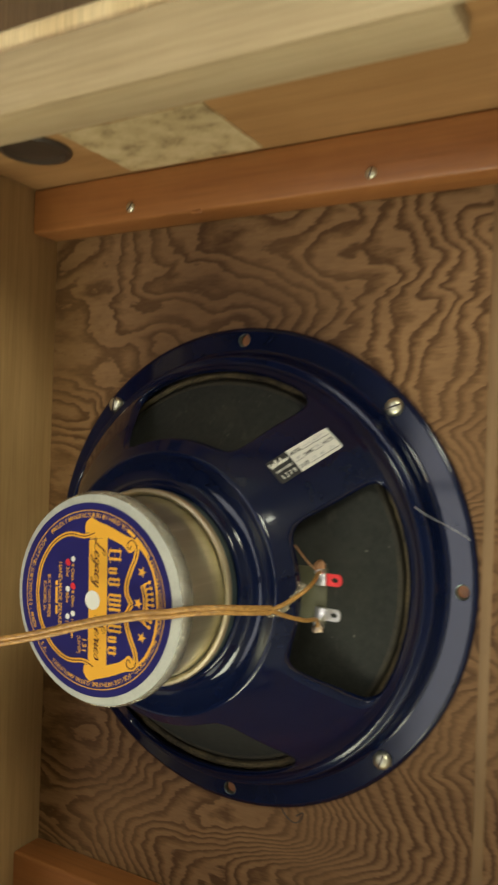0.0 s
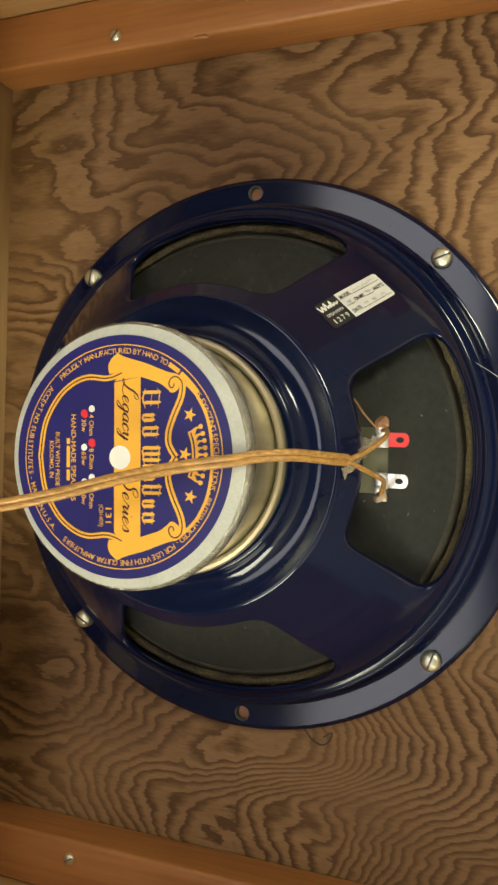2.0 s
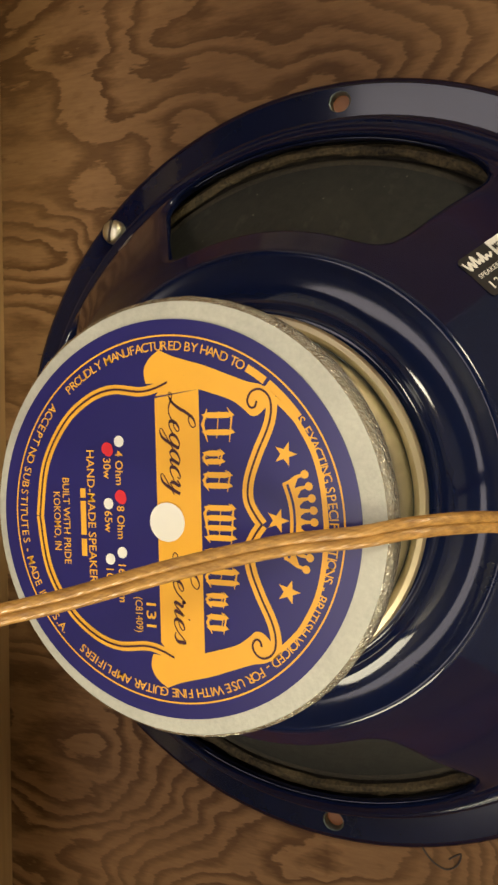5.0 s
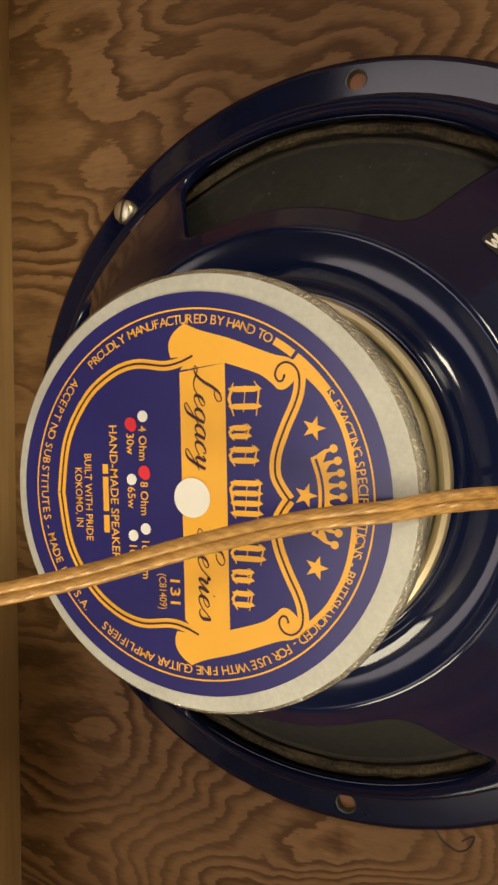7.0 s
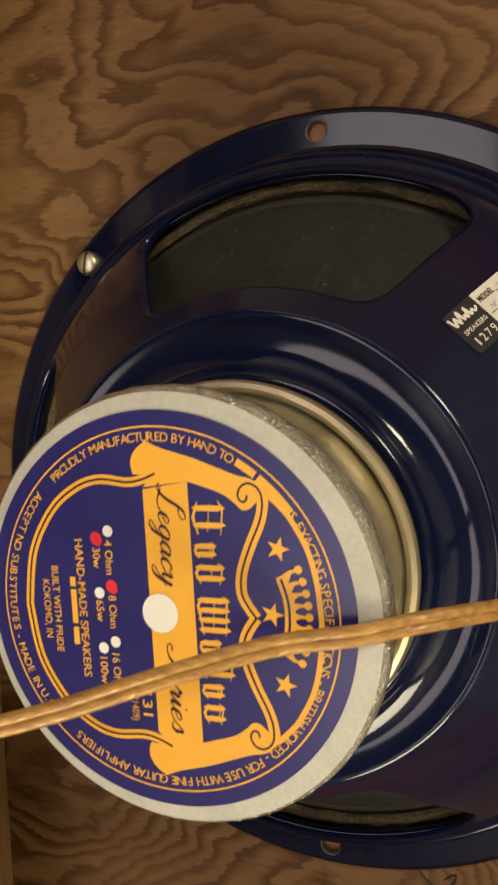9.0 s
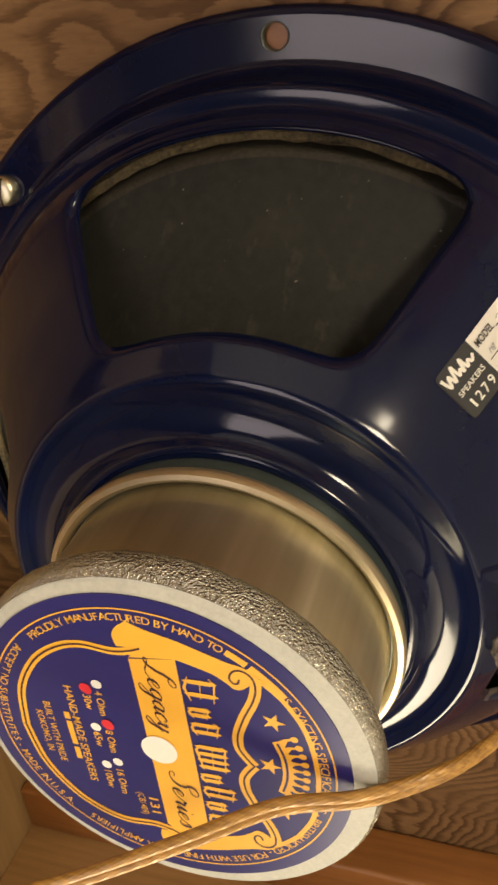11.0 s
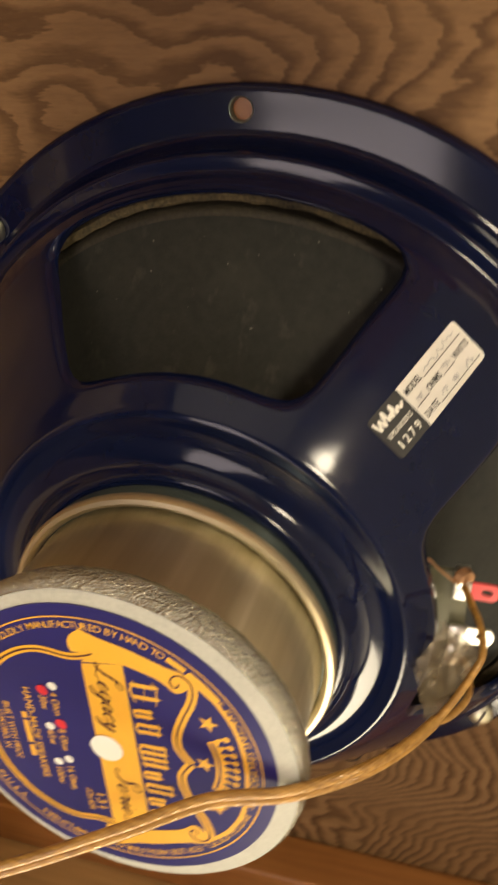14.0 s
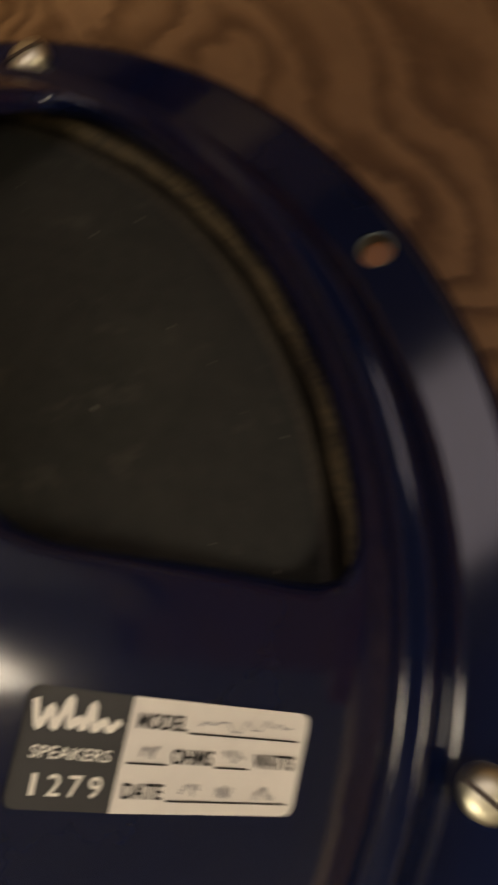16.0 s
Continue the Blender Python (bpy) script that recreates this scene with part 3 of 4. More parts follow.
PROFILE = [(0.0528, -0.0945), (0.0545, -0.0945), (0.0557, -0.0938), (0.0568, -0.0920), (0.0582, -0.0902), (0.0602, -0.0890), (0.0630, -0.0881), (0.0660, -0.0878), (0.0690, -0.0881), (0.0714, -0.0887), (0.0726, -0.0889),
           (0.0740, -0.0884), (0.0756, -0.0868), (0.0772, -0.0852), (0.0800, -0.0824), (0.0880, -0.0740), (0.0990, -0.0625), (0.1180, -0.0400), (0.1250, -0.0315), (0.1280, -0.0262),
           (0.1299, -0.0216), (0.1318, -0.0206), (0.1334, -0.0202), (0.1347, -0.0199), (0.1357, -0.0182), (0.1370, -0.0100), (0.1390, -0.0056), (0.1410, FL)]


def surface_y(r):
    """How far the frame's back stands off the baffle at radius r."""
    return float(np.interp(r, [p[0] for p in PROFILE], [p[1] for p in PROFILE]))


def ring_cells(bm, cells, r0, r1, inner, nt_, nr, depth, height, lip=()):
    """An annulus of equal cells, each with an opening whose edge inner(a, b) gives for the square's rim (a, b in -1..1)."""
    half = math.pi / cells
    rim = [(-1 + 2 * i / nt_, -1) for i in range(nt_)] + [(1, -1 + 2 * i / nr) for i in range(nr)]
    rim += [(1 - 2 * i / nt_, 1) for i in range(nt_)] + [(-1, 1 - 2 * i / nr) for i in range(nr)]
    for c in range(cells):
        mid = c * 2 * half
        rows = []
        for shrink, drop in lip:
            row = []
            for a, b in rim:
                ta, ra = inner(a, b)
                th, r = ta * shrink, (r0 + r1) / 2 + (ra - (r0 + r1) / 2) * shrink
                row.append(bm.verts.new((r * math.cos(mid + th), height(ra) + drop, ZS + r * math.sin(mid + th))))
            rows.append(row)
        for k in range(depth + 1):
            t = (k / depth) ** 1.25
            row = []
            for a, b in rim:
                ta, ra = inner(a, b)
                th, r = ta + (a * half - ta) * t, ra + ((r0 + r1) / 2 + b * (r1 - r0) / 2 - ra) * t
                row.append(bm.verts.new((r * math.cos(mid + th), height(r), ZS + r * math.sin(mid + th))))
            rows.append(row)
        for p, q in zip(rows, rows[1:]):
            for i in range(len(rim)):
                j = (i + 1) % len(rim)
                bm.faces.new((p[i], p[j], q[j], q[i]))


def window_edge(a, b):
    n = 7.0
    k = 1 / (abs(a) ** n + abs(b) ** n) ** (1 / n)
    a, b = a * k, b * k
    r = 0.1032 + b * 0.0228 - (0.0012 * a * a if b < 0 else 0.0)
    return radians(30.6 + 2.6 * b) * a, r


def bolt_edge(a, b):
    k = 1 / math.hypot(a, b)
    return a * k * 0.0047 / 0.1472, 0.1472 + b * k * 0.0042


def basket():
    bm = bmesh.new()
    ring_cells(bm, 4, 0.0772, 0.1280, window_edge, 24, 12, 7, surface_y, ((0.945, 0.0048), (0.953, 0.0028), (0.967, 0.0011), (0.984, 0.0003)))
    ring_cells(bm, 8, 0.1410, 0.1528, bolt_edge, 12, 6, 4, lambda r: FL)
    low = [p for p in PROFILE if p[0] <= 0.0773]
    mid = [p for p in PROFILE if 0.1279 <= p[0]]

    def dense(src):
        out = smooth_line([Vector((a, b)) for a, b in src], 3)
        return [(p.x, p.y) for p in out]
    off = 2 * math.pi / 96 * 0
    revolve(dense(low), 96, 0, ZS, bm)
    revolve(dense(mid), 96, 0, ZS, bm)
    revolve([(0.1528, FL), (0.1543, FL + 0.0005), (0.1553, FL + 0.0016), (0.1556, FL + 0.0028), (0.1556, -0.0002)], 96, 0, ZS, bm)
    bmesh.ops.remove_doubles(bm, verts=bm.verts, dist=0.00008)
    bmesh.ops.recalc_face_normals(bm, faces=bm.faces)
    bm.faces.ensure_lookup_table()
    f = max(bm.faces, key=lambda f: f.calc_center_median().z if abs(f.calc_center_median().y - FL) < 1e-4 else -9)
    if f.normal.y > 0:
        bmesh.ops.reverse_faces(bm, faces=bm.faces)
    return bm


frame_ob = part("basket", basket(), M_BLUE, spk, "glossy navy enamelled pressed-steel frame", edge=50)
rim_count = {}
for poly in frame_ob.data.polygons:
    for key in poly.edge_keys:
        rim_count[key] = rim_count.get(key, 0) + 1
for e in frame_ob.data.edges:
    if rim_count.get(tuple(sorted(e.vertices)), 0) == 1:
        e.use_edge_sharp = True
    # the flange is flat between its two creases
    ends = [frame_ob.data.vertices[i].co for i in e.vertices]
    reach = [math.hypot(c.x, c.z - 0.1555) for c in ends]
    if any(all(abs(r - crease) < 0.0002 for r in reach) for crease in (0.1410, 0.1528)):
        e.use_edge_sharp = True
sol = frame_ob.modifiers.new("sheet", "SOLIDIFY")
sol.thickness, sol.offset = 0.0020, -1.0

# bare edges of the four free bolt holes, with raw wood behind them
for k in range(4):
    hx, hz = 0.1472 * math.cos(k * math.pi / 2), ZS + 0.1472 * math.sin(k * math.pi / 2)
    part("hole_rim", revolve([(0.0044, FL + 0.0003), (0.0040, FL + 0.0005), (0.0037, FL + 0.0014), (0.0037, -0.0004)], 24, hx, hz), M_PLATE, spk, "bare metal edge of a bolt hole")
    part("hole_floor", revolve([(0.0037, -0.0006), (0.002, -0.0007), (0.0, -0.0006)], 20, hx, hz), M_CLEAT, spk, "raw brown wood seen in a bolt hole")

# cone and its corrugated edge
cone_prof = [(0.1165, -0.0240), (0.1050, -0.0310), (0.0900, -0.0400), (0.0700, -0.0530), (0.0500, -0.0670), (0.0340, -0.0790), (0.0300, -0.0900)]
part("cone", revolve(cone_prof, 96, 0, ZS), M_CONE, spk, "dusty black paper cone")
sur = [(0.1360, -0.0080)] + [(0.1345 - 0.0020 * i, -0.0105 - 0.0014 * i + (0.0016 if i % 2 else -0.0016)) for i in range(0, 9)] + [(0.1163, -0.0242)]
part("surround", revolve([(p.x, p.y) for p in smooth_line([Vector(q) for q in sur], 3)], 96, 0, ZS), M_EDGE, spk, "brown doped corrugated cone edge")

rb = random.Random(21)
FRAY = [[(rb.uniform(-0.0005, 0.0005), rb.uniform(-0.0004, 0.0004)) for _ in range(160)] for _ in range(6)]
part("cone_edge", revolve([(0.1252, -0.0199), (0.1247, -0.0221), (0.1232, -0.0234), (0.1215, -0.0232), (0.1205, -0.0220)], 160, 0, ZS, wobble=lambda k, i: FRAY[k][i]), M_BEAD, spk, "frayed tan glue line round the cone")

# magnet
part("top_plate", revolve([(0.0528, -0.0860), (0.0526, -0.0900), (0.0524, -0.1006), (0.048, -0.1008)], 96, 0, ZS), M_PLATE, spk, "grey-green plated steel plate")
part("locating_ring", revolve([(0.0537, -0.1005), (0.0539, -0.1022), (0.0532, -0.1036), (0.0518, -0.1040), (0.0505, -0.1030), (0.0498, -0.1010)], 96, 0, ZS), M_RING, spk, "cream-gold plated ring")
part("magnet_can", revolve([(0.0496, -0.1005), (0.0493, -0.1040), (0.0490, -0.1120), (0.0490, -0.1345)], 96, 0, ZS), M_CAN, spk, "satin steel magnet can")
rngc = random.Random(9)
ROUGH = [[(rngc.uniform(-0.00012, 0.00012), rngc.uniform(-0.00012, 0.00012)) for _ in range(180)] for _ in range(12)]


def rough_edge(k, i):
    return ROUGH[k][i] if 1 <= k <= 5 else (0.0, 0.0)


back = part("back_plate", revolve([(0.0488, -0.1332), (0.0508, -0.1335), (0.0527, -0.1348), (0.0537, -0.1373), (0.0538, -0.1405), (0.0533, -0.1428), (0.0521, -0.1440)], 180, 0, ZS, wobble=rough_edge),
            M_CAST, spk, "rough cast zinc back plate", edge=80)
part("plate_face", revolve([(0.0523, -0.14395), (0.0516, -0.1443), (0.030, -0.1444), (0.0, -0.1444)], 96, 0, ZS), M_FACE, back, "silver painted rear face")

# ---------------------------------------------------------------- round label on the magnet
LU, LV, TURN = 0.0002, -0.0014, radians(1.5)
label_ob = part("label", revolve([(0.0483, -0.1443), (0.0483, -0.1447), (0.0, -0.1447)], 128, LU, ZS + LV), M_LABEL, spk, "round navy label with yellow print", edge=20)


def on_label(level):
    """Label millimetres to the world; the label is glued on a little askew."""
    c, q = math.cos(TURN), math.sin(TURN)
    return lambda u, v: (LU + u * c - v * q, -0.1447 - 0.00012 * level, ZS + LV + u * q + v * c)


def curve2(pts, s=1, steps=8, closed=False):
    return [(p.x, p.y) for p in smooth_line([Vector((s * u, v)) for u, v in pts], steps, closed)]


RIB = [(30.6, 25.4), (28.6, 27.6), (25.4, 27.6), (21.8, 26.6), (16.2, 24.0), (10.4, 21.9), (5.8, 21.6), (2.6, 23.0), (0.0, 24.9)]
LOOP = [(33.3, 1.3), (31.9, -2.2), (31.2, -6.5), (31.9, -14.4), (29.6, -21.5), (23.8, -28.7), (13.4, -34.8), (0.0, -37.1)]
yel = Print()
yel.arc(44.4, 0, 360, 0.42, 160)
# the ribbon across the middle, with flared ends that roll up
yel.poly([(-29.5, -2.3), (30.0, -2.3), (31.4, 9.5), (-31.4, 9.5)])
for s in (-1, 1):
    outer = curve2([(41.0, -0.8), (39.2, 3.3), (36.9, 11.0), (34.6, 17.0), (32.8, 21.8), (31.9, 25.4), (29.6, 28.4)], s, 5)
    inner = curve2([(27.6, 27.2), (25.2, 24.6), (25.0, 22.6), (26.6, 20.8), (28.8, 17.4), (31.4, 9.5)], s, 5)
    foot = [(s * 30.0, -2.2), (s * 33.2, 0.8)] + curve2([(33.0, -4.6), (35.0, -5.1), (37.0, -4.9), (39.2, -3.4), (41.0, -0.8)], s, 4)[:-1]
    # one strip down the flare, and its lower lobe
    n = len(outer) - 1
    low_edge = [inner[round(k * (len(inner) - 1) / n)] for k in range(n + 1)][::-1]
    for k in range(n):
        yel.poly((outer[k], outer[k + 1], low_edge[k + 1], low_edge[k]), True)
    yel.count += 1
    yel.poly([low_edge[0]] + foot + [outer[0]])
    yel.stroke(curve2(RIB, s), 2.7)
    yel.stroke(curve2([(28.8, 28.6), (25.6, 31.9), (22.6, 34.3), (16.0, 37.7), (8.4, 39.5), (0.0, 40.2)], s), 1.25)
    yel.stroke(curve2(LOOP, s), 2.3)
yel.put("ribbon", M_YEL, label_ob, on_label(1), "yellow scrolled ribbon and border")
for cu_, cv_ in ((-16.2, 30.8), (-1.1, 28.7), (15.1, 31.0)):
    star = Print().poly([(cu_ + (2.9 if i % 2 == 0 else 1.15) * math.sin(math.pi * i / 5), cv_ + (2.9 if i % 2 == 0 else 1.15) * math.cos(math.pi * i / 5)) for i in range(10)])
    star.put("star", M_YEL, label_ob, on_label(1), "yellow star")
# the crown: a bowed double band, and spikes that end in balls
yel = Print()
CU = -1.0
yel.stroke(curve2([(CU - 8.4, 30.4), (CU - 4.2, 31.7), (CU, 32.1), (CU + 4.2, 31.7), (CU + 8.4, 30.4)]), 0.8)
yel.stroke(curve2([(CU - 9.0, 31.9), (CU - 4.4, 33.3), (CU, 33.7), (CU + 4.4, 33.3), (CU + 9.0, 31.9)]), 1.2)
for e in (-1, 1):
    yel.stroke([(CU + e * 8.3, 30.1), (CU + e * 9.2, 32.2)], 0.7)
for i in range(9):
    k = (i - 4) / 4
    tip = (CU + k * 10.7, 37.4 - 2.1 * k * k)
    yel.stroke([(CU + k * 8.6, 33.7 - 1.5 * k * k), ((CU + k * 9.7 + tip[0]) / 2 - k * 0.1, 35.3 - 1.9 * k * k), tip], [2.1, 0.9, 0.5])
    yel.disc(tip[0], tip[1], 0.95, 16)
yel.put("crown", M_YEL, label_ob, on_label(1), "yellow crown")
# the maker's blackletter mark, as plain pen strokes of its size and weight
for u0, u1, stems, top in ((-27.0, -19.0, 2, 18.4), (-17.2, -13.4, 2, 15.8), (-12.4, -7.4, 2, 17.6), (-4.6, 4.8, 4, 18.3), (5.8, 9.6, 2, 15.8), (10.4, 15.4, 2, 18.8), (16.4, 20.2, 2, 15.8), (21.2, 26.4, 2, 15.8)):
    yel = Print()
    pitch = (u1 - u0) / stems
    for k in range(stems):
        uu = u0 + pitch * (k + 0.42)
        yel.stroke([(uu - 0.9, top - 1.1), (uu - 0.1, top - 0.2), (uu + 0.1, top - 1.6), (uu + 0.1, 12.0), (uu + 0.2, 10.6), (uu + 1.0, 11.4)], [0.2, 1.1, 1.35, 1.35, 1.1, 0.2])
    yel.stroke([(u0, top - 1.6), (u0 + pitch * 0.5, top - 0.5), (u1, top - 1.2)], [0.2, 0.5, 0.2])
    yel.stroke([(u0 + 0.3, 11.6), (u0 + pitch, 10.4), (u1, 11.6)], [0.25, 0.85, 0.25])
    yel.stroke([(u0 + 0.9, 14.6), (u1 - 0.9, 14.0)], 0.22)
    yel.put("blackletter_mark", M_YEL, label_ob, on_label(1.5), "yellow blackletter strokes")

dark = Print()
for s in (-1, 1):
    dark.stroke(curve2([(28.3, 24.2), (27.0, 23.7), (26.9, 22.6), (28.4, 21.9), (30.3, 22.8), (31.0, 24.6), (30.2, 26.4), (28.4, 27.5)] + RIB[2:], s), 0.5)
    dark.stroke(curve2(LOOP, s), 0.5)
# copperplate hand: each letter as pen strokes on an x-height of one, with its advance
TAIL = [(0.66, 0.95), (0.60, 0.0), (0.48, -0.7), (0.2, -0.95), (0.02, -0.75), (0.3, -0.35), (0.85, 0.35)]
BOWL = [(0.64, 0.85), (0.4, 1.0), (0.12, 0.72), (0.08, 0.3), (0.3, 0.03), (0.55, 0.35), (0.66, 0.95)]
SCRIPT = {
    "L": (1.30, [[(0.62, 2.05), (0.95, 1.95), (1.2, 2.25), (1.05, 2.6), (0.72, 2.4), (0.56, 1.7), (0.5, 1.0), (0.34, 0.35), (0.1, 0.05), (-0.15, 0.12), (-0.06, 0.34), (0.25, 0.25), (0.7, 0.0), (1.05, 0.02), (1.35, 0.35)]]),
    "S": (1.30, [[(0.85, 1.75), (1.15, 1.85), (1.28, 2.3), (1.0, 2.58), (0.66, 2.3), (0.66, 1.8), (0.88, 1.3), (0.92, 0.7), (0.7, 0.15), (0.3, 0.0), (0.0, 0.2), (0.06, 0.5), (0.3, 0.45)]]),
    "e": (0.72, [[(0.0, 0.35), (0.35, 0.52), (0.5, 0.8), (0.35, 1.0), (0.12, 0.78), (0.07, 0.35), (0.2, 0.04), (0.45, 0.05), (0.76, 0.38)]]),
    "g": (0.86, [BOWL, TAIL]),
    "a": (0.90, [BOWL, [(0.66, 0.95), (0.6, 0.3), (0.7, 0.03), (0.95, 0.38)]]),
    "c": (0.70, [[(0.5, 0.74), (0.55, 0.9), (0.38, 1.0), (0.12, 0.72), (0.07, 0.32), (0.22, 0.03), (0.45, 0.06), (0.75, 0.38)]]),
    "y": (0.90, [[(0.0, 0.7), (0.15, 0.98), (0.23, 0.8), (0.2, 0.3), (0.36, 0.04), (0.58, 0.4), (0.66, 0.95)], TAIL]),
    "r": (0.76, [[(0.0, 0.35), (0.2, 0.95), (0.28, 1.12), (0.32, 0.9), (0.55, 0.88), (0.5, 0.4), (0.58, 0.04), (0.8, 0.38)]]),
    "i": (0.52, [[(0.0, 0.35), (0.22, 0.98), (0.18, 0.35), (0.28, 0.03), (0.55, 0.38)], [(0.27, 1.42), (0.29, 1.58)]]),
    "s": (0.66, [[(0.0, 0.35), (0.3, 1.08), (0.42, 0.7), (0.48, 0.3), (0.3, 0.02), (0.06, 0.14)]])}


def script_word(pr, word, u, v, su, sv, slant):
    """Pen strokes that swell on the way down."""
    for ch in word:
        adv, strokes = SCRIPT[ch]
        for st in strokes:
            pts = [Vector((u + x * su + y * sv * slant, v + y * sv)) for x, y in smooth_line_2d(st)]
            wid = []
            for k in range(len(pts)):
                d = pts[min(k + 1, len(pts) - 1)] - pts[max(k - 1, 0)]
                wid.append(0.26 + 0.62 * max(0.0, -d.y / max(d.length, 1e-6)) ** 1.5)
            pr.stroke(pts, [(wid[max(k - 1, 0)] + wid[k] + wid[min(k + 1, len(wid) - 1)]) / 3 for k in range(len(wid))])
        u += adv * su


def smooth_line_2d(pts):
    return [(p.x, p.y) for p in smooth_line([Vector(q) for q in pts], 5)]


script_word(dark, "Legacy", -30.4, 1.5, 4.42, 2.7, 0.42)
script_word(dark, "Series", 7.4, 1.6, 4.75, 2.7, 0.42)
dark.put("script_lettering", M_MAROON, label_ob, on_label(2), "dark slanted script")


def ring_text(pr, body, radius, a0, a1, height, outward=True, bars=()):
    """Writing round the rim; words listed in bars become plain bars."""
    words, pos, masks = body, [], set()
    for w in bars:
        i = words.index(w)
        masks |= set(range(i, i + len(w)))
    adv = [0.45 if ch in " -.,'" else (0.42 if ch == "I" else (1.15 if ch in "MW" else 0.88)) for ch in body]
    total = sum(adv)
    run = 0.0
    for i, ch in enumerate(body):
        mid = run + adv[i] / 2
        run += adv[i]
        a = a0 + (a1 - a0) * mid / total
        u, v = radius * math.cos(radians(a)), radius * math.sin(radians(a))
        turn = a - 90 if outward else a + 90
        if ch == " ":
            continue
        if i in masks:
            w = abs(a1 - a0) / total * adv[i] * radians(1) * radius / 2 * 1.02
            c, s = math.cos(radians(turn)), math.sin(radians(turn))
            pr.poly([(u + x * c - y * s, v + x * s + y * c) for x, y in ((-w, -height * 0.42), (w, -height * 0.42), (w, height * 0.42), (-w, height * 0.42))])
            continue
        pr.text(ch, u, v, height, None, 0.0, turn, 0.004)


lett = Print()
ring_text(lett, "PROUDLY MANUFACTURED BY HAND TO ### ######S EXACTING SPECIFICATIONS - BRITISH-VOICED - FOR USE WITH FINE GUITAR AMPLIFIERS", 42.0, 221, -38, 2.15, True, ("### ######",))
ring_text(lett, "ACCEPT NO SUBSTITUTES - MADE IN U.S.A.", 42.2, 228, 315, 2.15, False)
for body, u0, u1, v, h, w in (("4 Ohm", -16.9, -8.4, -12.8, 2.1, 0.008), ("8 Ohm", -3.2, 5.0, -12.7, 2.1, 0.008), ("16 Ohm", 11.4, 20.8, -12.7, 2.1, 0.008),
                              ("30w", -15.0, -9.9, -16.3, 2.1, 0.008), ("65w", -1.9, 3.5, -16.3, 2.1, 0.008), ("100w", 12.6, 19.4, -16.3, 2.1, 0.008),
                              ("HAND-MADE SPEAKERS", -17.0, 18.0, -21.2, 2.2, 0.008), ("BUILT WITH PRIDE", -9.9, 12.1, -28.8, 2.0, 0.006), ("KOKOMO, IN", -6.3, 8.7, -31.7, 2.0, 0.006),
                              ("131", 20.4, 26.4, -4.8, 2.6, 0.012), ("(C81409)", 19.2, 27.9, -8.2, 2.0, 0.0)):
    lett.text(body, (u0 + u1) / 2, v, h, u1 - u0, 0, 0, w)
lett.bar(-7.4, -5.0, -24.5, -22.9).bar(-4.2, 4.4, -24.5, -22.9).bar(5.4, 9.8, -24.5, -22.9)
lett.put("lettering", M_YEL, label_ob, on_label(1), "small yellow lettering")
for u, v in ((-19.2, -12.7), (-3.7, -16.2), (8.4, -12.6), (10.2, -16.1)):
    Print().disc(u, v, 1.4, 24).put("check_dot", M_WHITE, label_ob, on_label(1), "white check dot")
for u, v in ((-17.4, -16.1), (-5.6, -12.6)):
    Print().disc(u, v, 1.6, 18).disc(u + 0.6, v + 0.4, 1.35, 14).put("check_mark", M_RED, label_ob, on_label(2), "red ink blot over a check dot")
cen = Print()
cen.disc(0.3, 0.4, 4.75, 48)
cen.put("centre_dot", M_WHITE, label_ob, on_label(3), "cream round centre plug")

# ---------------------------------------------------------------- rating sticker on the frame's spoke
TH = math.atan2(0.0692, -0.0722)             # direction of the spoke that carries it
SPOKE = Vector((math.cos(TH), 0, math.sin(TH)))


def on_spoke(level):
    """Sticker millimetres: u outwards along the spoke from the logo's end, v across it."""
    c = Vector((0.0, 0.0, ZS))
    across = Vector((-SPOKE.z, 0, SPOKE.x))

    def f(u, v):
        s = u                                # distance along the slope
        r = R_START + s * 0.66
        p = c + SPOKE * r + across * v
        rr = math.hypot(p.x, p.z - ZS)
        return (p.x, surface_y(rr) - 0.0004 - 0.00012 * level, p.z)
    return f


R_START = 0.0884


def grid_rect(pr, u0, u1, v0, v1, n=10, round_end=0):
    """A rectangle in narrow columns, so that it can bend over the frame; one end may be rounded."""
    c = 1.6

    def inset(u):
        d = (u1 - u) if round_end > 0 else (u - u0)
        return c - math.sqrt(max(0.0, c * c - (c - d) ** 2)) if round_end and d < c else 0.0
    us = sorted([u0 + (u1 - u0) * i / n for i in range(n + 1)] + ([(u1 - k) if round_end > 0 else (u0 + k) for k in (0.2, 0.5, 0.9)] if round_end else []))
    for a, b in zip(us, us[1:]):
        pr.poly([(a, v0 + inset(a)), (b, v0 + inset(b)), (b, v1 - inset(b)), (a, v1 - inset(a))], True)
    pr.count += 1
    return pr


st_b = grid_rect(Print(), 0.0, 15.0, -7.6, 7.6, 8, -1)
stick = st_b.put("rating_sticker", M_BLACK, spk, on_spoke(0), "black and white rating sticker")
st_w = grid_rect(Print(), 15.0, 45.0, -7.6, 7.6, 14, 1)
st_w.put("writing_field", M_PAPERW, stick, on_spoke(1), "white paper field")
ink = Print()
ink.text("MODEL", 20.2, 4.6, 2.0, 7.6, 0, 0, 0.02).text("OHMS", 26.0, 0.2, 2.0, 6.6, 0, 0, 0.02).text("WATTS", 40.0, 0.2, 2.0, 7.4, 0, 0, 0.02).text("DATE", 19.4, -4.6, 2.0, 6.0, 0, 0, 0.02)
